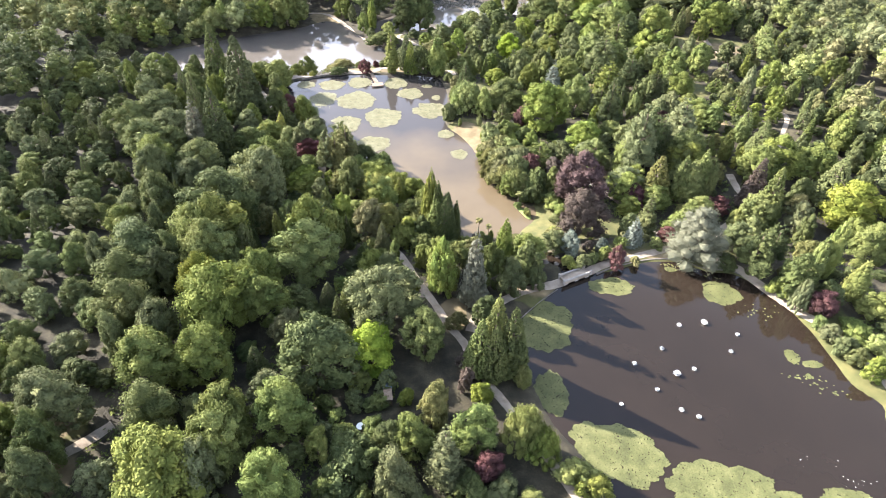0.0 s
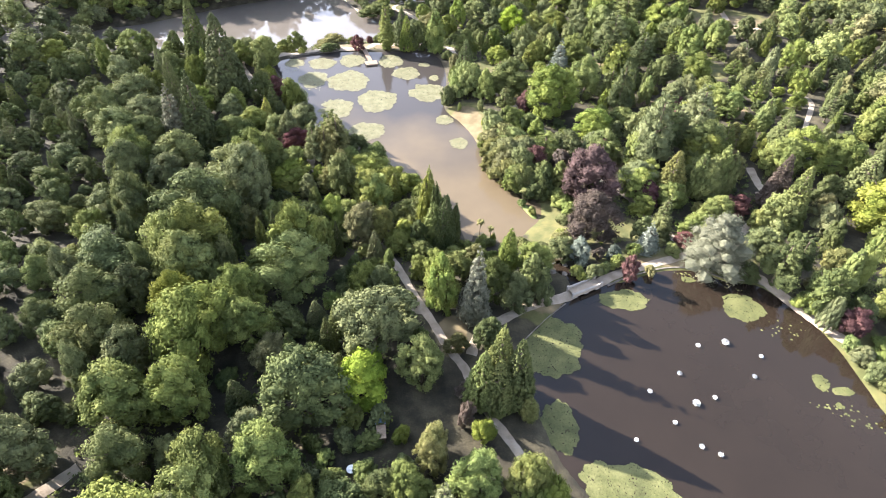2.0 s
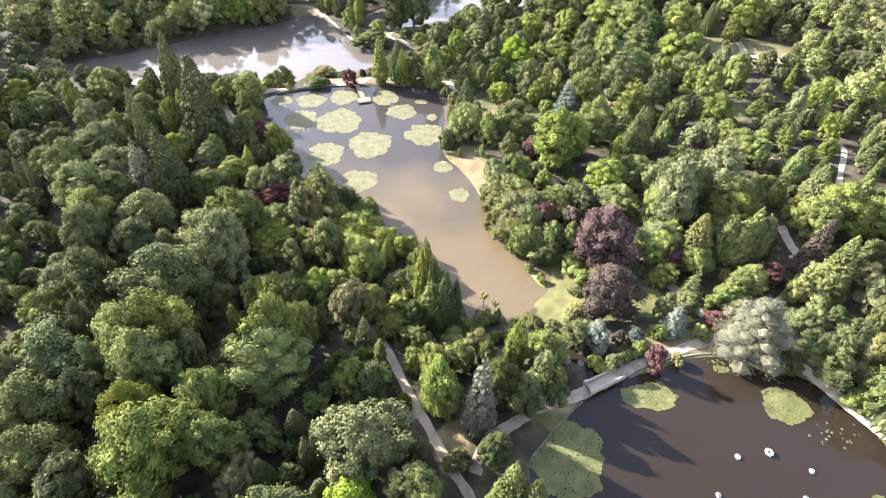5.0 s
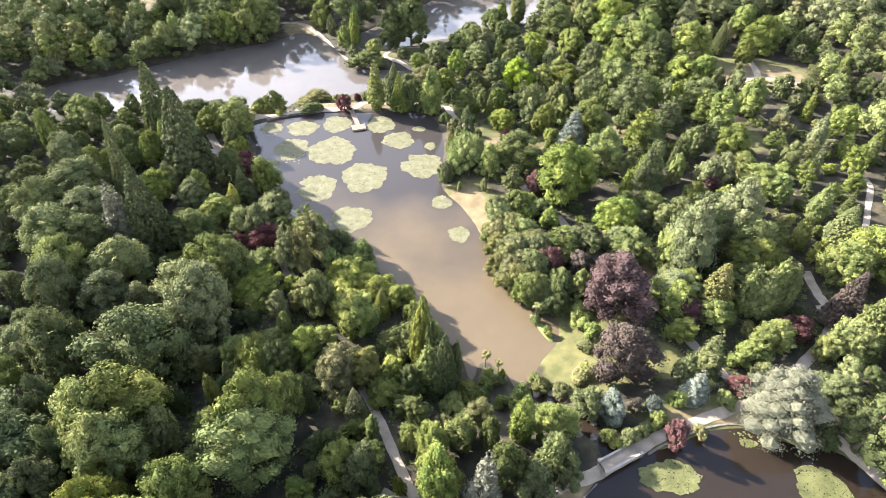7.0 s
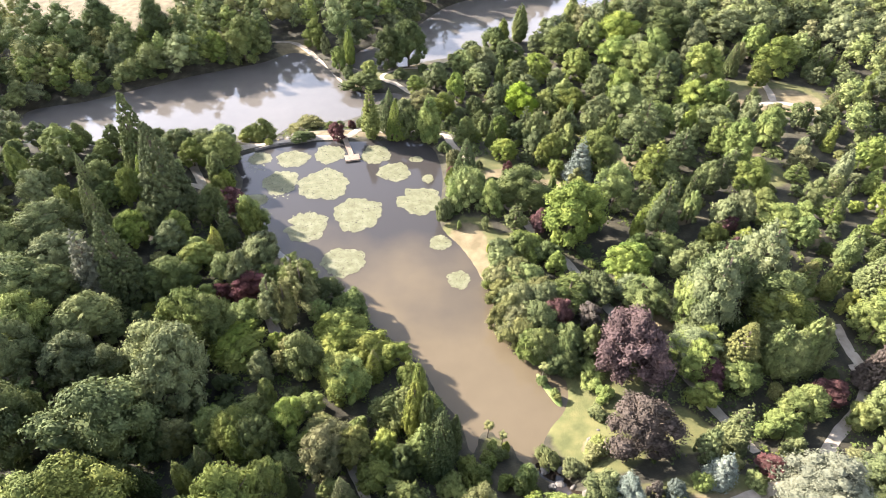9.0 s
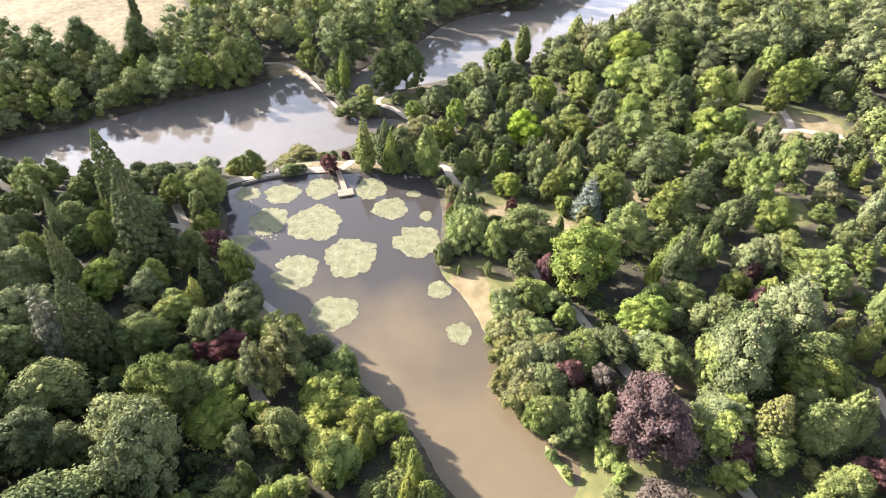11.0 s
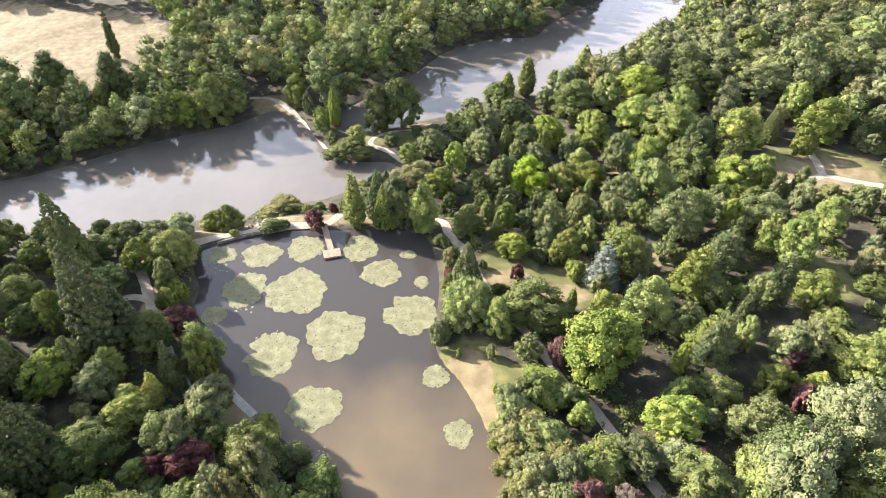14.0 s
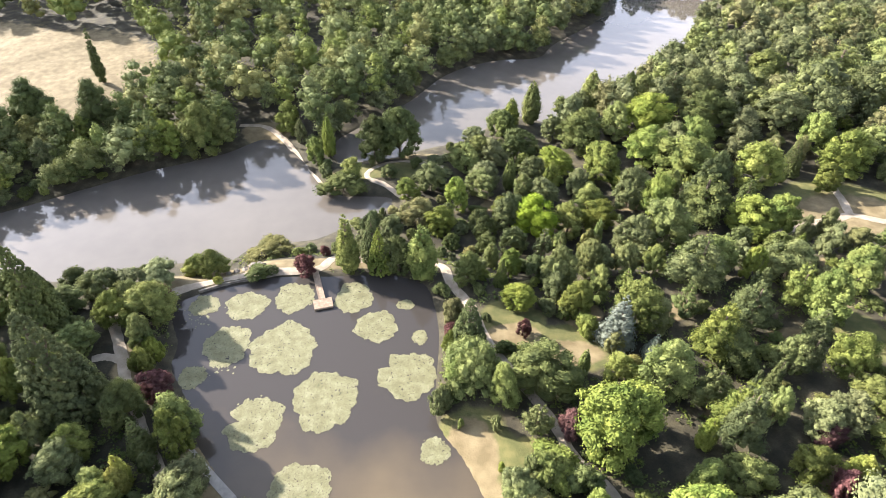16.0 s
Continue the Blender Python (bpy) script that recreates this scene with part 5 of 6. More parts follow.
def far_woods(name, count, areas, colours, seed, tall, close=0.62, spread=(3.6, 8.2), along=None, conifers=0.14, sprays=900):
    """Distant woodland, too far to tell tree from tree."""
    rng = np.random.default_rng(seed)
    placed, verts, faces, base, slots = [], [], [], 0, []
    box = np.array([areas[k] for k in rng.integers(len(areas), size=max(count, 1))], float)
    xs, ys = rng.uniform(box[:, 0], box[:, 1]), rng.uniform(box[:, 2], box[:, 3])
    if along is not None:
        xs, ys = along[:, 0] + rng.normal(0, 0.6, len(along)), along[:, 1] + rng.normal(0, 0.6, len(along))
    good = dry(xs, ys, 1.2, LAKES[2:]) & (spots(xs, ys, OPEN) < 0.2)
    for line in PATH_LINES:
        good &= np.min(np.hypot(line[:, :1] - xs, line[:, 1:] - ys), axis=0) > 5
    zs = ground_z(xs, ys)
    for x, y, z in zip(xs[good], ys[good], zs[good]):
        rad = rng.uniform(*spread)
        if any((x - a) ** 2 + (y - b) ** 2 < (close * (rad + c)) ** 2 for a, b, c in placed) or any((x - a) ** 2 + (y - b) ** 2 < (close * (rad + c)) ** 2 for a, b, c in PLANTED):
            continue
        placed.append((x, y, rad))
        h, n = rng.uniform(*tall) * (1.35 if rng.random() < 0.12 else 1.0), int(rng.integers(9, 19))
        cs, rs = [], []
        if rng.random() < conifers:
            rad, h, n = rad * 0.62, h * 1.25, 20
            for k in range(n):
                f, ang = (k + 0.5) / n, k * 2.39996
                wide = rad * (1.04 - f) ** 0.8
                cs.append((x + wide * 0.55 * math.cos(ang), y + wide * 0.55 * math.sin(ang), h * (0.12 + 0.84 * f)))
                rs.append(max(0.5, wide * 0.62))
        else:
            for k in range(n):
                up, ang = 1 - 1.5 * (k + 0.5) / n, k * 2.39996 + rng.uniform(-0.3, 0.3)
                lump = rad * rng.uniform(1.15, 1.75) / math.sqrt(n)
                reach = max(0.0, rad * math.sqrt(max(0.05, 1 - up * up)) * rng.uniform(0.85, 1.1) - lump * 0.8)
                cs.append((x + reach * math.cos(ang), y + reach * math.sin(ang), h * 0.54 + h * 0.36 * up * rng.uniform(0.85, 1.1)))
                rs.append(lump)
            cs.append((x, y, h * 0.5))
            rs.append(rad * 0.62)
        v, f = clump_mesh(rng, np.array(cs), rs, 0.85, 10.5 / math.sqrt(sprays), sprays, 0.0, 0.66, True)
        v[:, 2] += z
        verts.append(v)
        faces.append(f + base)
        base += len(v)
        slots += [int(rng.integers(len(colours)))] * len(f)
    me = mesh_from(name, np.concatenate(verts), np.concatenate(faces))
    for c in colours:
        me.materials.append(LEAF[c])
    me.polygons.foreach_set("material_index", slots)
    tagged(new(name, me), "distant mixed woodland closing the view round the lakes", "woodland", kind="stuff")


def shore_row(ring, off, first, last):
    """Spots along a stretch of shore, a little way inland."""
    line = ring[int(first * len(ring)):int(last * len(ring))]
    way = np.gradient(line, axis=0)
    side = np.stack([way[:, 1], -way[:, 0]], 1)
    side /= np.linalg.norm(side, axis=1, keepdims=True)
    if signed_distance(*(line[len(line) // 2] + side[len(line) // 2]), ring) < 0:
        side = -side
    return line + side * off


BANK = np.concatenate([shore_row(LAKES[2][0], 1.4, 0.70, 0.97), shore_row(LAKES[3][0], 1.6, 0.60, 0.97), shore_row(LAKES[3][0], 2.2, 0.32, 0.58)])
far_woods("woodland_bank", 0, [(0, 1, 0, 1)], ("mg", "gg", "dg", "mg"), 12, (6, 12), 0.40, (2.8, 5.0), BANK, 0.06)
far_woods("woodland_shore", 900, [(-150, -64, 252, 306)], ("mg", "gg", "dg", "ol"), 17, (8, 14), 0.5, (3.2, 5.6), sprays=700)
far_woods("woodland", 4200, [(-230, 20, 300, 470), (-230, -60, 255, 330), (-40, 90, 340, 500)], ("dg", "mg", "gg", "dg", "ol", "gg"), 7, (13, 20), sprays=760)
far_woods("woodland_hill", 4200, [(60, 280, 290, 500), (120, 240, 120, 320)], ("mg", "gg", "dg", "lg", "gg", "ol", "dg"), 8, (11, 18), 0.56, sprays=800)
far_woods("woodland_left", 900, [(-230, -120, 20, 240)], ("dg", "gg", "mg"), 9, (12, 16), sprays=600)
far_woods("woodland_near", 500, [(-120, 22, -60, 34)], ("dg", "gg", "mg"), 15, (10, 14), sprays=420)


def undergrowth(name, count, box, colours, seed):
    """Ivy, fern and bramble between the trunks: low tufts of leaves on the litter."""
    rng = np.random.default_rng(seed)
    x, y = rng.uniform(box[0], box[1], count), rng.uniform(box[2], box[3], count)
    patch = np.sin(x * 0.23 + 2 * np.sin(y * 0.11)) + np.sin(y * 0.19 + 1.7 * np.sin(x * 0.13)) + rng.normal(0, 0.6, count)
    good = dry(x, y, 0.5, LAKES) & (spots(x, y, OPEN) < 0.25) & (patch > -0.5)
    for line in PATH_LINES:
        good &= np.min(np.hypot(line[:, :1] - x, line[:, 1:] - y), axis=0) > 1.7
    x, y = x[good], y[good]
    n, leaf = len(x), 12
    size = rng.uniform(0.25, 0.75, n)
    d = rng.normal(size=(n, leaf, 3)) * [0.8, 0.8, 0.3]
    centre = np.stack([x, y, ground_z(x, y) + 0.1], 1)[:, None, :] + d * size[:, None, None] + [0, 0, 0.2]
    u = rng.normal(size=(n, leaf, 3)) * [1, 1, 0.45]
    u /= np.linalg.norm(u, axis=2, keepdims=True)
    v = np.cross(u, rng.normal(size=(n, leaf, 3)) * 0.4 + [0, 0, 1])
    v /= np.linalg.norm(v, axis=2, keepdims=True)
    s = rng.uniform(0.16, 0.36, (n, leaf, 1))
    verts = np.stack([centre - u * s, centre - v * s * 0.6, centre + u * s, centre + v * s * 0.6], 2).reshape(-1, 3)
    me = mesh_from(name, verts, np.arange(len(verts)).reshape(-1, 4))
    for c in colours:
        me.materials.append(LEAF[c])
    me.polygons.foreach_set("material_index", np.repeat(rng.integers(len(colours), size=n), leaf))
    tagged(new(name, me), "low dark ivy and fern covering the woodland floor", "undergrowth", kind="stuff")


undergrowth("undergrowth", 16000, (-60, 100, 32, 240), ("dg", "mg", "dg", "gg"), 21)


# ---- things on the water ----
def lily_mat(x, y, rx, ry, turn, level, bay=(0, 0)):
    """A floating mat of many round lily leaves with an uneven edge; bay: the bearing and depth of a cut in it."""
    rng = np.random.default_rng(int(abs(x * 37 + y * 91)) + 3)
    area = math.pi * rx * ry
    n = int(min(9000, area * 44))
    ph = rng.uniform(0, 6.28, 4)
    ang, rho = rng.uniform(0, 2 * math.pi, n), np.sqrt(rng.uniform(0, 1, n))
    edge = 1 - bay[1] * np.maximum(0, np.cos(ang - radians(bay[0]))) ** 40 + 0.06 * np.sin(3 * ang + ph[0]) + 0.05 * np.sin(5 * ang + ph[1]) + 0.04 * np.sin(9 * ang + ph[2]) + 0.03 * np.sin(17 * ang + ph[3])
    c, s = math.cos(radians(turn)), math.sin(radians(turn))
    px, py = rx * rho * edge * np.cos(ang), ry * rho * edge * np.sin(ang)
    px, py = x + px * c - py * s, y + px * s + py * c
    rad = rng.uniform(0.11, 0.23, n)
    tilt = rng.normal(0, 0.09, (n, 2))
    lift = level + rng.uniform(0.02, 0.07, n)
    k = np.arange(6) / 6 * 2 * math.pi
    turn_of = rng.uniform(0, 6.28, n)[:, None]
    ox, oy = rad[:, None] * np.cos(k + turn_of), rad[:, None] * np.sin(k + turn_of)
    verts = np.stack([px[:, None] + ox, py[:, None] + oy, np.maximum(level + 0.012, lift[:, None] + ox * tilt[:, :1] + oy * tilt[:, 1:])], 2).reshape(-1, 3)
    faces = np.arange(n * 6).reshape(n, 6)
    me = mesh_from("lily_mat", verts, faces, POND_PAD if level > 1 else PAD)
    tagged(new("lily_mat", me), "floating mat of pale green water-lily leaves", "water lilies", "lily mats on the lakes", "stuff")


lily_mat(-30.2, 204.7, 7.0, 7.3, 0, 0.0)
lily_mat(-19.2, 191.5, 6.3, 7.1, 0, 0.0)
lily_mat(-2.9, 197.8, 6.1, 6.0, 0, 0.0, (150, 0.28))
lily_mat(2.9, 180.2, 2.7, 2.8, 0, 0.0)
lily_mat(-20.8, 172.7, 5.3, 5.0, 0, 0.0)
lily_mat(-32.2, 185.9, 5.6, 6.0, 0, 0.0, (172, 0.62))
lily_mat(-42.5, 205.4, 4.8, 5.8, 0, 0.0)
lily_mat(-10.5, 211.4, 4.7, 4.6, 0, 0.0)
lily_mat(-16.6, 220.6, 4.3, 5.1, 0, 0.0)
lily_mat(-41.2, 217.6, 4.8, 4.4, 0, 0.0)
lily_mat(-30.6, 220.4, 4.5, 4.9, 0, 0.0)
lily_mat(-51.0, 217.5, 3.4, 3.2, 0, 0.0)
lily_mat(-47.3, 196.8, 2.8, 2.9, 0, 0.0)
lily_mat(-4.2, 218.3, 2.1, 1.5, 0, 0.0)
lily_mat(-0.6, 208.3, 1.6, 2.1, 0, 0.0)
lily_mat(7.3, 166.9, 2.6, 3.0, 0, 0.0)
lily_mat(23.1, 87.2, 6.6, 7.3, 0, 5.6)
lily_mat(40.6, 99.3, 5.1, 2.8, 0, 5.6)
lily_mat(65.3, 97.6, 4.2, 3.8, 0, 5.6)
lily_mat(22.5, 69.4, 3.2, 5.0, 0, 5.6)
lily_mat(32.6, 57.0, 8.2, 5.5, -25, 5.6)
lily_mat(48.1, 50.8, 9.0, 4.5, 0, 5.6)
lily_mat(73.2, 79.1, 1.4, 1.9, 0, 5.6)
lily_mat(76.4, 77.2, 2.0, 0.9, 0, 5.6)
lily_mat(74.3, 74.1, 0.7, 0.6, 0, 5.6)
lily_mat(68.4, 48.8, 4.2, 1.9, 0, 5.6)
lily_mat(58.6, 48.6, 2.8, 1.5, 0, 5.6)
lily_mat(56.2, 105.5, 1.5, 0.7, 0, 5.6)


def petal(bm, ang, reach, rise, width, base_z, tip_out):
    """One cupped, pointed petal."""
    a, s = Vector((math.cos(ang), math.sin(ang), 0)), Vector((-math.sin(ang), math.cos(ang), 0))
    rows = []
    for f in (0.0, 0.3, 0.62, 0.86, 1.0):
        p = a * reach * (0.12 + 0.88 * f ** tip_out) + Vector((0, 0, base_z + rise * f ** 1.3))
        w = width * math.sin(math.pi * min(0.98, 0.16 + 0.84 * f)) if f < 1 else 0.01
        rows.append([bm.verts.new(p - s * w + Vector((0, 0, w * 0.35))), bm.verts.new(p), bm.verts.new(p + s * w + Vector((0, 0, w * 0.35)))])
    for lo, hi in zip(rows, rows[1:]):
        for k in range(2):
            bm.faces.new((lo[k], lo[k + 1], hi[k + 1], hi[k]))


def floating_flower():
    """A white flower-shaped sculpture, one metre across, on a flat float."""
    ob = thing("floating_flower", "white open lotus-shaped sculpture floating on the pond", "sculpture", group="white floating flowers")
    for ring, (n, reach, rise, width) in enumerate(((7, 0.52, 0.16, 0.17), (6, 0.42, 0.34, 0.16), (5, 0.26, 0.44, 0.12))):
        for k in range(n):
            bm = bmesh.new()
            petal(bm, 2 * math.pi * (k + 0.5 * ring) / n, reach, rise, width, 0.05, 0.9)
            bmesh.ops.solidify(bm, geom=bm.faces[:], thickness=0.015)
            part("petal", bm, WHITE, ob)
    bm = bmesh.new()
    bmesh.ops.create_cone(bm, cap_ends=True, segments=16, radius1=0.30, radius2=0.24, depth=0.16, matrix=Matrix.Translation((0, 0, 0.0)))
    part("float", bm, WHITE, ob)
    return ob


FLOWERS = [(58.2, 88.2, 1.65), (52.5, 87.4, 1.1), (64.1, 84.9, 1.0), (61.0, 80.2, 1.05), (46.9, 80.7, 1.1), (40.2, 76.7, 1.05), (48.0, 74.2, 1.6), (43.0, 70.3, 1.0), (49.0, 64.3, 1.1), (51.8, 75.5, 1.0), (46.3, 65.8, 1.05), (35.3, 66.9, 0.9)]
first_flower = floating_flower()
for i, (x, y, size) in enumerate(FLOWERS):
    m = Matrix.LocRotScale((x, y, 5.62), Euler((0, 0, i * 1.3)), (size, size, size))
    if i == 0:
        first_flower.matrix_basis = m
    else:
        copy_thing(first_flower, m).scale = (size, size, size)


# ---- stone bridge between the pond and the lake ----
def wall_line(name, points, thick, top, foot, mat, label, category="wall", steps=4):
    """A low wall that follows a line, with a slightly uneven coping."""
    line = polyline(points, steps)
    along = np.gradient(line, axis=0)
    along /= np.linalg.norm(along, axis=1, keepdims=True)
    side = np.stack([-along[:, 1], along[:, 0]], 1) * thick / 2
    bm, rows = bmesh.new(), []
    for i, (p, s) in enumerate(zip(line, side)):
        lift = 0.03 * math.sin(i * 2.1)
        rows.append([bm.verts.new((*(p + s), foot)), bm.verts.new((*(p + s), top + lift)), bm.verts.new((*(p - s), top + lift)), bm.verts.new((*(p - s), foot))])
    for a, b in zip(rows, rows[1:]):
        for k in range(3):
            bm.faces.new((a[k], a[k + 1], b[k + 1], b[k]))
    bm.faces.new(rows[0])
    bm.faces.new(rows[-1][::-1])
    bmesh.ops.recalc_face_normals(bm, faces=bm.faces[:])
    return tagged(part(name, bm, mat), label, category, kind="structure")


def stone_bridge():
    ob = thing("stone_bridge", "low pale stone footbridge with parapets over the cascade", "bridge")
    a, b = Vector((29.3, 100.4, 0)), Vector((35.5, 103.6, 0))
    way, turn = (b - a).normalized(), math.atan2(b.y - a.y, b.x - a.x)
    across, mid, length = Vector((-way.y, way.x, 0)), (a + b) / 2, (b - a).length
    bm = block(bmesh.new(), mid.x, mid.y, 6.35, length, 2.5, 0.7, 0.05, turn)
    part("deck", bm, GRAVEL, ob, "pale gravel deck")
    for s, long in ((1.1, 0.92), (-1.1, 1.0)):
        c = mid + across * s
        parapet = part("parapet", block(bmesh.new(), c.x, c.y, 6.70, length * long, 0.22, 0.16, 0.02, turn), STONE, ob, "low pale stone parapet")
        for k in range(8):
            p = c + way * length * long * ((k + 0.5) / 8 - 0.5)
            part("parapet_stone", block(bmesh.new(), p.x, p.y, 6.86, length * long / 8 - 0.03, 0.26, 0.40, 0.04, turn), STONE, parapet)
            part("coping_stone", block(bmesh.new(), p.x, p.y, 7.11, length * long / 8 - 0.02, 0.36, 0.10, 0.03, turn), STONE, parapet)
        for e in (-1, 1):
            p = c + way * (length * long / 2 + 0.3) * e
            pier = part("pier", block(bmesh.new(), p.x, p.y, 6.65, 0.46, 0.46, 1.2, 0.05, turn), STONE, ob)
            part("pier_cap", block(bmesh.new(), p.x, p.y, 7.31, 0.56, 0.56, 0.12, 0.05, turn), STONE, pier)
    for e in (-0.42, 0.0, 0.42):
        p = mid + way * length * e
        part("abutment", block(bmesh.new(), p.x, p.y, 4.6, 1.0, 2.3, 3.0, 0.04, turn), STONE, ob)


stone_bridge()
wall_line("pond_wall", [(17.5, 87.3), (22.9, 93.3), (28.0, 98.0)], 0.22, 5.82, 4.6, ROCK, "low dark stone edge along the pond")
wall_line("pond_wall_bank", [(37.9, 103.3), (41.0, 105.0), (46.0, 107.1), (52.0, 108.9), (59.0, 108.9), (64.3, 105.9), (71.2, 104.7), (75.4, 99.9)], 0.35, 5.95, 4.6, ROCK, "low dark stone edge along the pond")
wall_line("shore_ledge", [(-45.5, 182.6), (-38.0, 175.7), (-32.0, 170.4)], 1.7, 0.55, -0.8, STONE, "pale stone ledge along the lake shore")
wall_line("dam_wall", [(-53.5, 221.6), (-48.5, 224.2), (-43.0, 226.0), (-36.5, 227.9)], 0.4, 0.75, -0.8, ROCK, "low stone wall holding the dam path")


def boulders(name, spots_and_sizes, seed, label):
    rng = np.random.default_rng(seed)
    for x, y, size in spots_and_sizes:
        w = 1 + 0.13 * np.sin(ICO_V @ rng.normal(size=(3, 3)) * 2.3).sum(1)
        z = max(height_at(x, y), min([lv for ring, lv in LAKES if signed_distance(x, y, ring) < 0.5] or [-9]) - 0.1)
        me = mesh_from(name, ICO_V * w[:, None] * [size, size * rng.uniform(0.7, 1.1), size * rng.uniform(0.5, 0.75)], ICO_F, ROCK)
        ob = tagged(new(name, me), label, "rock", "rocks by the water")
        ob.matrix_basis = pose(x, y, z + 0.15 * size, 0, 0, rng.uniform(0, 360))


boulders("boulder", [(21.2, 118.6, 0.9), (22.6, 119.3, 0.7), (24.0, 118.3, 0.8), (19.4, 119.4, 0.7), (23.6, 115.8, 0.8), (25.4, 115.0, 0.6), (22.0, 115.2, 0.7), (26.8, 112.8, 0.7), (25.0, 110.8, 0.8), (29.4, 109.0, 0.7), (28.9, 106.0, 0.6), (26.4, 106.8, 0.7)], 4, "rough grey-brown boulder beside the cascade")
boulders("lawn_stone", [(30.0, 124.0, 0.55), (31.6, 122.6, 0.4), (29.4, 122.0, 0.45), (32.0, 126.0, 0.35), (31.0, 120.6, 0.35)], 6, "pale stone lying on the lawn")
boulders("dam_rock", [(-49.5, 231.0, 0.8), (-47.6, 231.6, 1.0), (-45.4, 231.9, 0.9), (-43.6, 232.6, 1.2), (-42.0, 233.0, 1.0), (-40.6, 232.0, 0.8), (-46.0, 233.3, 0.7), (-43.0, 234.3, 0.7)], 8, "rock on the crest of the dam")


def stream():
    """The dark run of water that falls from the bridge to the lake."""
    line = polyline([(31.6, 103.0), (29.6, 106.4), (27.6, 109.8), (25.4, 113.2), (22.8, 117.0), (20.5, 120.5)], 6)
    n = len(line)
    drop = np.interp(np.linspace(0, 1, n), [0, 0.1, 0.2, 0.55, 0.62, 1.0], [4.9, 4.6, 3.6, 3.2, 1.6, 0.25])
    along = np.gradient(line, axis=0)
    along /= np.linalg.norm(along, axis=1, keepdims=True)
    side = np.stack([-along[:, 1], along[:, 0]], 1)
    z = np.maximum(drop, ground_z(line[:, 0], line[:, 1]) + 0.1)
    verts = np.concatenate([np.column_stack([line + side * s * (1 + 0.2 * np.sin(np.arange(n)))[:, None], z]) for s in (1.5, -1.5)])
    me = mesh_from("water_cascade", verts, [(i, n + i, n + i + 1, i + 1) for i in range(n - 1)], PEAT, True)
    tagged(new("water_cascade", me), "dark stream dropping between rocks from bridge to lake", "stream", kind="structure")


stream()


# ---- jetty ----
def jetty():
    ob = thing("jetty", "pale timber jetty with a square landing on the lake", "jetty")
    a, b = Vector((-27.3, 229.8, 0.5)), Vector((-24.0, 219.6, 0.5))
    way, length, turn = (b - a).normalized(), (b - a).length, math.atan2(b.y - a.y, b.x - a.x)
    side = Vector((-way.y, way.x, 0))
    n = 34
    for k in range(n):
        p = a + way * length * (k + 0.5) / n
        part("plank", block(bmesh.new(), p.x, p.y, 0.56, length / n - 0.02, 1.5, 0.06, 0.01, turn), TIMBER, ob)
    for s in (-0.65, 0.65):
        p = (a + b) / 2 + side * s
        part("beam", block(bmesh.new(), p.x, p.y, 0.44, length, 0.14, 0.17, 0.01, turn), DARK_TIMBER, ob)
        part("kerb", block(bmesh.new(), p.x + side.x * s * 0.1, p.y + side.y * s * 0.1, 0.66, length, 0.10, 0.12, 0.01, turn), TIMBER, ob)
    c, end = Vector((-23.5, 218.1, 0)), turn - math.radians(2)
    e = Vector((math.cos(end), math.sin(end), 0))
    f = Vector((-e.y, e.x, 0))
    for k in range(16):
        p = c + e * 3.0 * ((k + 0.5) / 16 - 0.5)
        part("landing_plank", block(bmesh.new(), p.x, p.y, 0.57, 3.0 / 16 - 0.02, 4.4, 0.06, 0.01, end), TIMBER, ob)
    p = c + e * 1.56
    part("front_board", block(bmesh.new(), p.x, p.y, 0.34, 0.08, 4.4, 0.46, 0.01, end), TIMBER, ob, "rust-brown front board")
    for s in (-2.0, 0.0, 2.0):
        for q in (-1.3, 1.3):
            p = c + f * s + e * q
            bm = bmesh.new()
            bmesh.ops.create_cone(bm, cap_ends=True, segments=8, radius1=0.1, radius2=0.1, depth=2.6, matrix=Matrix.Translation((p.x, p.y, -0.78)))
            part("pile", bm, DARK_TIMBER, ob)


jetty()


# ---- shed and garden tables in the wood ----
def shed(x, y):
    z = height_at(x, y)
    ob = thing("garden_shed", "long dark timber shed with a blue sheet roof among trees", "shed", pose(x, y, z, 0, 0, 8) @ Matrix.Diagonal((0.75, 0.9, 0.9, 1)))
    part("wall", block(bmesh.new(), 0, 0, 1.0, 1.9, 6.0, 2.3, 0.03), DARK_TIMBER, ob)
    bm = bmesh.new()
    roof = [bm.verts.new(p) for p in ((-1.15, -0.2, 2.1), (0, -0.2, 2.75), (1.15, -0.2, 2.1), (1.15, 3.2, 2.1), (0, 3.2, 2.75), (-1.15, 3.2, 2.1))]
    bm.faces.new((roof[0], roof[1], roof[4], roof[5]))
    bm.faces.new((roof[1], roof[2], roof[3], roof[4]))
    bmesh.ops.solidify(bm, geom=bm.faces[:], thickness=0.06)
    roof_part = part("roof", bm, SLATE_BLUE, ob, "faded blue roof sheets")
    for k in range(6):
        part("roof_board", block(bmesh.new(), 0, -3.0 + k * 0.47, 2.20, 2.1, 0.44, 0.07, 0.01), TIMBER, roof_part, "pale boards")


shed(-8.4, 68.0)


def white_table(x, y, size):
    ob = thing("garden_table", "round white garden table among dark shrubs", "table", pose(x, y, height_at(x, y)))
    for name, r1, r2, depth, z in (("tabletop", size, size * 0.96, 0.05, 0.73), ("pedestal", 0.09, 0.06, 0.72, 0.36), ("foot", 0.32, 0.28, 0.05, 0.03)):
        bm = bmesh.new()
        bmesh.ops.create_cone(bm, cap_ends=True, segments=18, radius1=r1, radius2=r2, depth=depth, matrix=Matrix.Translation((0, 0, z)))
        part(name, bm, WHITE, ob)


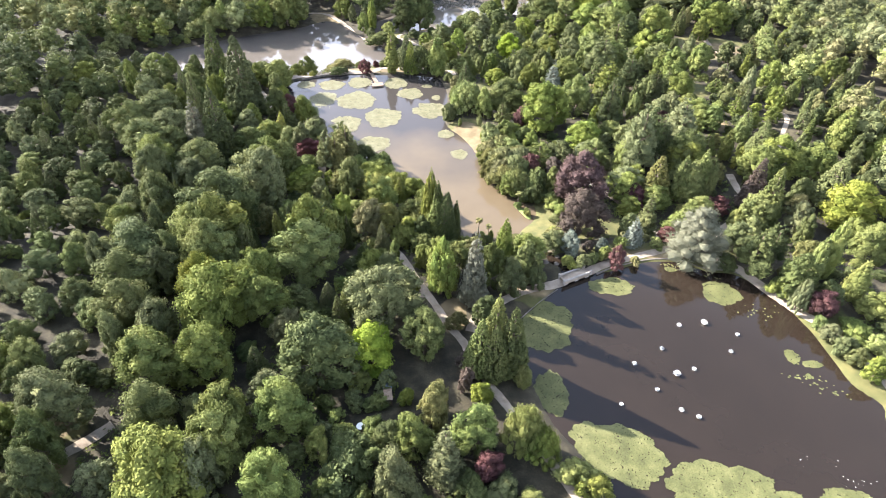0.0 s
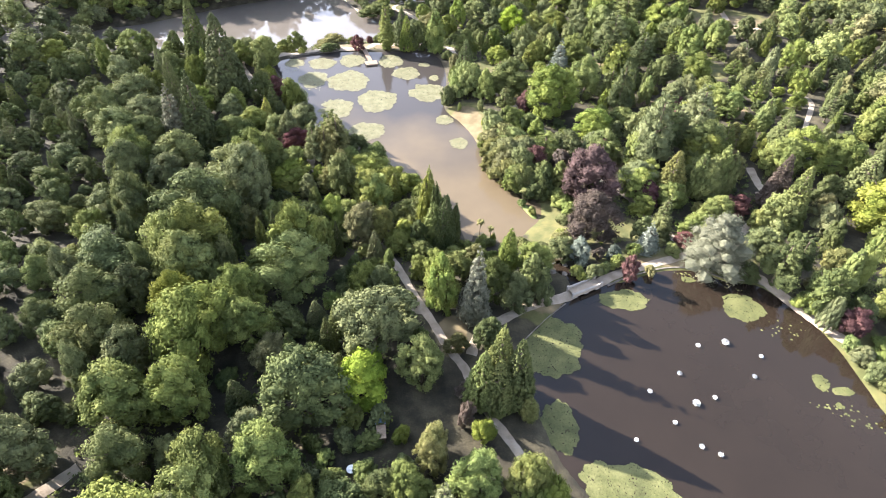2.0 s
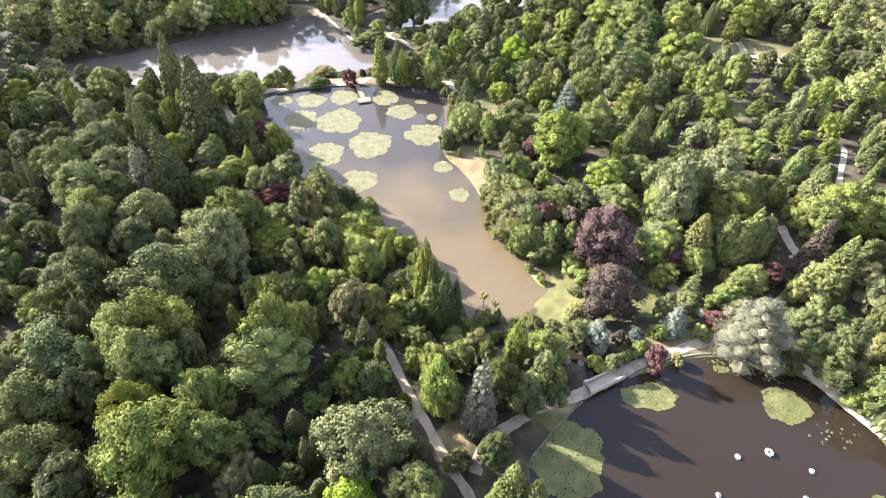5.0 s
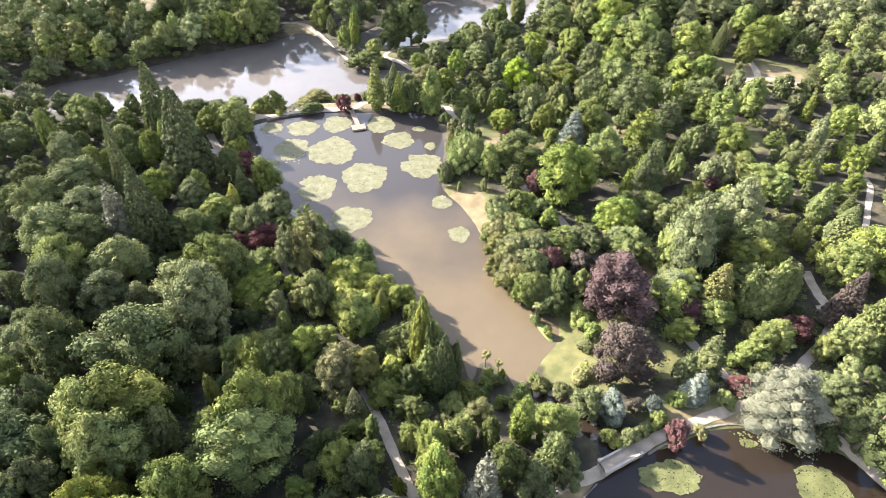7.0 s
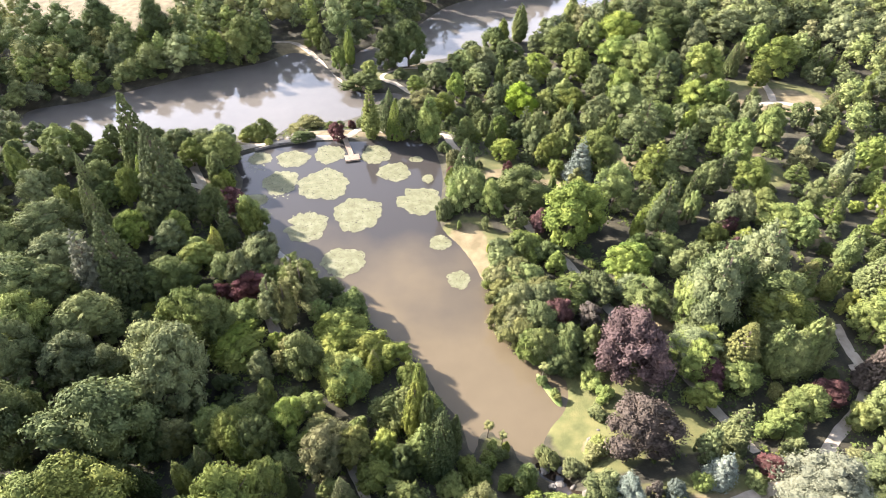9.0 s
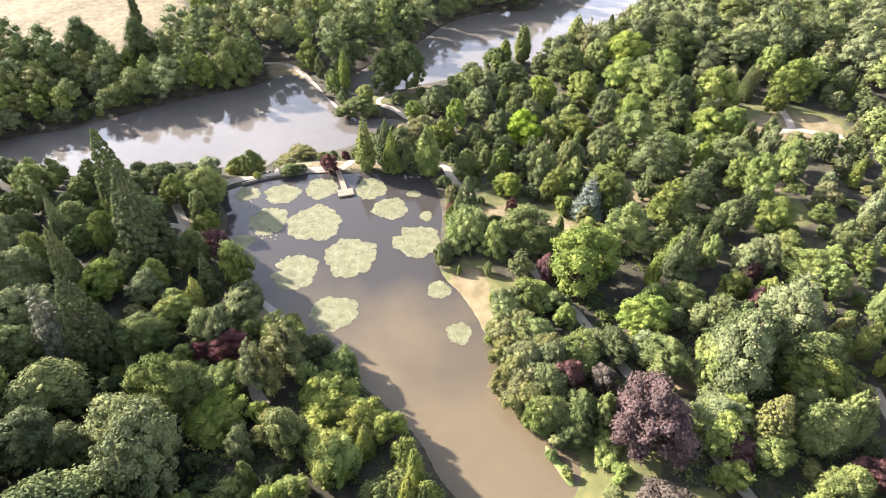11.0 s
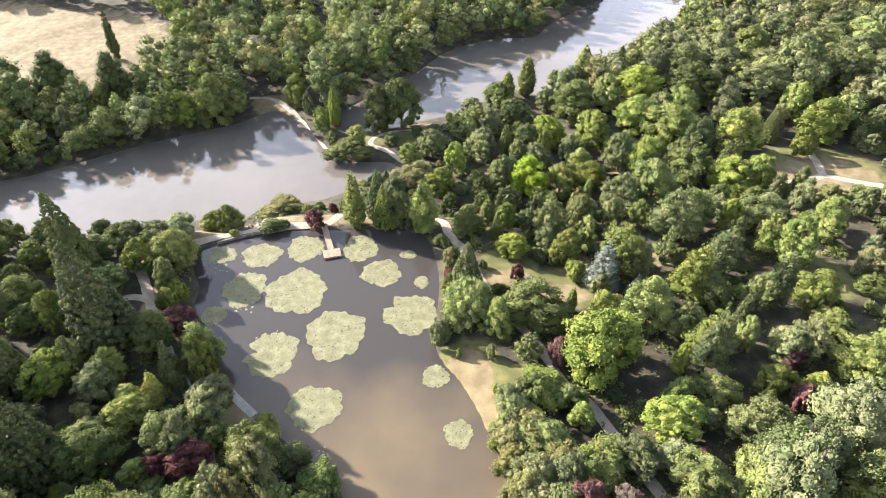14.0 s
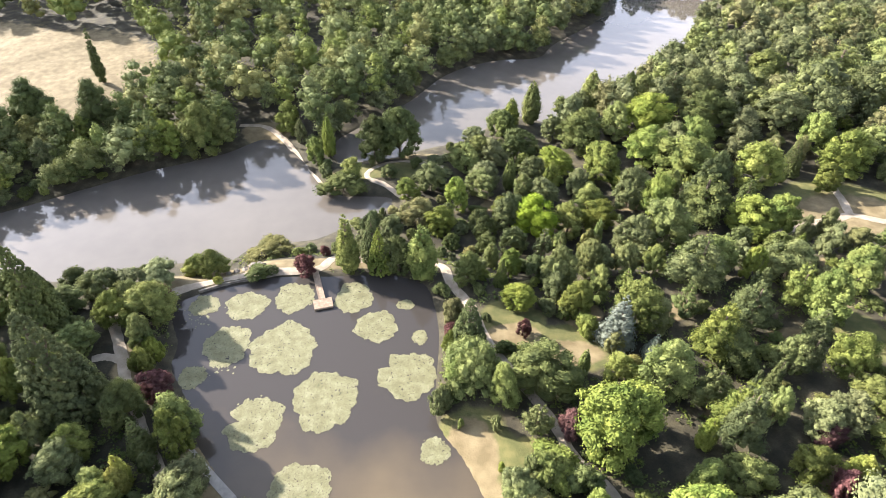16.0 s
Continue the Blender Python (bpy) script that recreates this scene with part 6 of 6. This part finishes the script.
white_table(-12.6, 60.4, 0.75)
white_table(-10.9, 61.0, 0.55)


# ---- fallen blossom, scum and bubbles on the pond ----
def flecks(name, spots_of, level, size, mat, label, seed):
    rng = np.random.default_rng(seed)
    verts, faces = [], []
    for x, y, spread, n in spots_of:
        for _ in range(n):
            px, py, r = x + rng.normal() * spread, y + rng.normal() * spread * 0.6, size * rng.uniform(0.5, 1.3)
            i = len(verts)
            verts += [(px + r * math.cos(a), py + r * math.sin(a), level + 0.02 + 0.001 * (i % 9)) for a in (0.2, 1.3, 2.6, 3.7, 5.1)]
            faces.append(tuple(range(i, i + 5)))
    tagged(new(name, mesh_from(name, verts, faces, mat)), label, "floating leaves", kind="stuff")


flecks("loose_lily_leaves", [(72.5, 74.0, 1.2, 14), (76.0, 72.0, 1.5, 16), (71.0, 92.0, 2.0, 22), (78.0, 70.0, 1.0, 8), (56.0, 107.2, 1.4, 14), (66.0, 103.4, 1.2, 10)], 5.6, 0.22, POND_PAD, "scattered single lily leaves on dark water", 3)
flecks("loose_lily_leaves_lake", [(-33.0, 190.0, 1.6, 26), (-42.0, 199.0, 1.5, 20), (-51.0, 213.0, 2.4, 36), (-44.0, 216.5, 1.4, 16), (-27.0, 206.0, 0.8, 8), (-30.5, 184.0, 1.2, 14), (-18.0, 163.0, 1.2, 10)], 0.0, 0.22, PAD, "scattered single lily leaves on brown water", 5)

flecks("feathers", [(64.8, 55.8, 1.0, 4), (70.6, 52.8, 2.0, 10), (74.2, 52.3, 1.5, 6)], 5.6, 0.07, WHITE, "white feathers drifting on the dark pond", 9)


# ---- islet off the lawn ----
def islet():
    """A low grassy mound lying off the shore, with a stone-edged rim."""
    bm, rings = bmesh.new(), []
    for f, z in ((1.0, -0.5), (1.0, 0.10), (0.86, 0.30), (0.5, 0.42)):
        ring = []
        for k in range(28):
            a = 2 * math.pi * k / 28
            u, v = 4.3 * f * math.cos(a), (0.95 + 0.2 * math.sin(2 * a + 1) + 0.25 * math.cos(a)) * f * math.sin(a)
            ring.append(bm.verts.new((u, v, z + 0.03 * math.sin(5 * a))))
        rings.append(ring)
    for lo, hi in zip(rings, rings[1:]):
        for k in range(28):
            bm.faces.new((lo[k], lo[(k + 1) % 28], hi[(k + 1) % 28], hi[k]))
    bm.faces.new(rings[-1])
    ob = part("islet", bm, TURF)
    ob.matrix_basis = pose(24.5, 136.0, 0.0, 0, 0, math.degrees(math.atan2(-7.0, 3.4)))
    tagged(ob, "small grassy islet with shrubs close to the lawn", "islet", kind="structure")


TURF = material("turf", [(0.080, 0.105, 0.026), (0.120, 0.145, 0.040), (0.155, 0.175, 0.055)], 0.6, 0.9, 0.5, 8)
islet()
tree("palm", "ol", 23.4, 138.6, 4.6, 1.1, foot=0.38)
tree("palm", "mg", 25.0, 139.2, 3.8, 0.9, foot=0.0)
tree("shrub", "lg", 23.2, 137.6, 1.7, 1.15, foot=0.36)
tree("shrub", "lg", 25.4, 134.4, 2.1, 0.95, foot=0.36)
tree("shrub", "yg", 25.7, 133.6, 1.6, 0.8, foot=0.34)
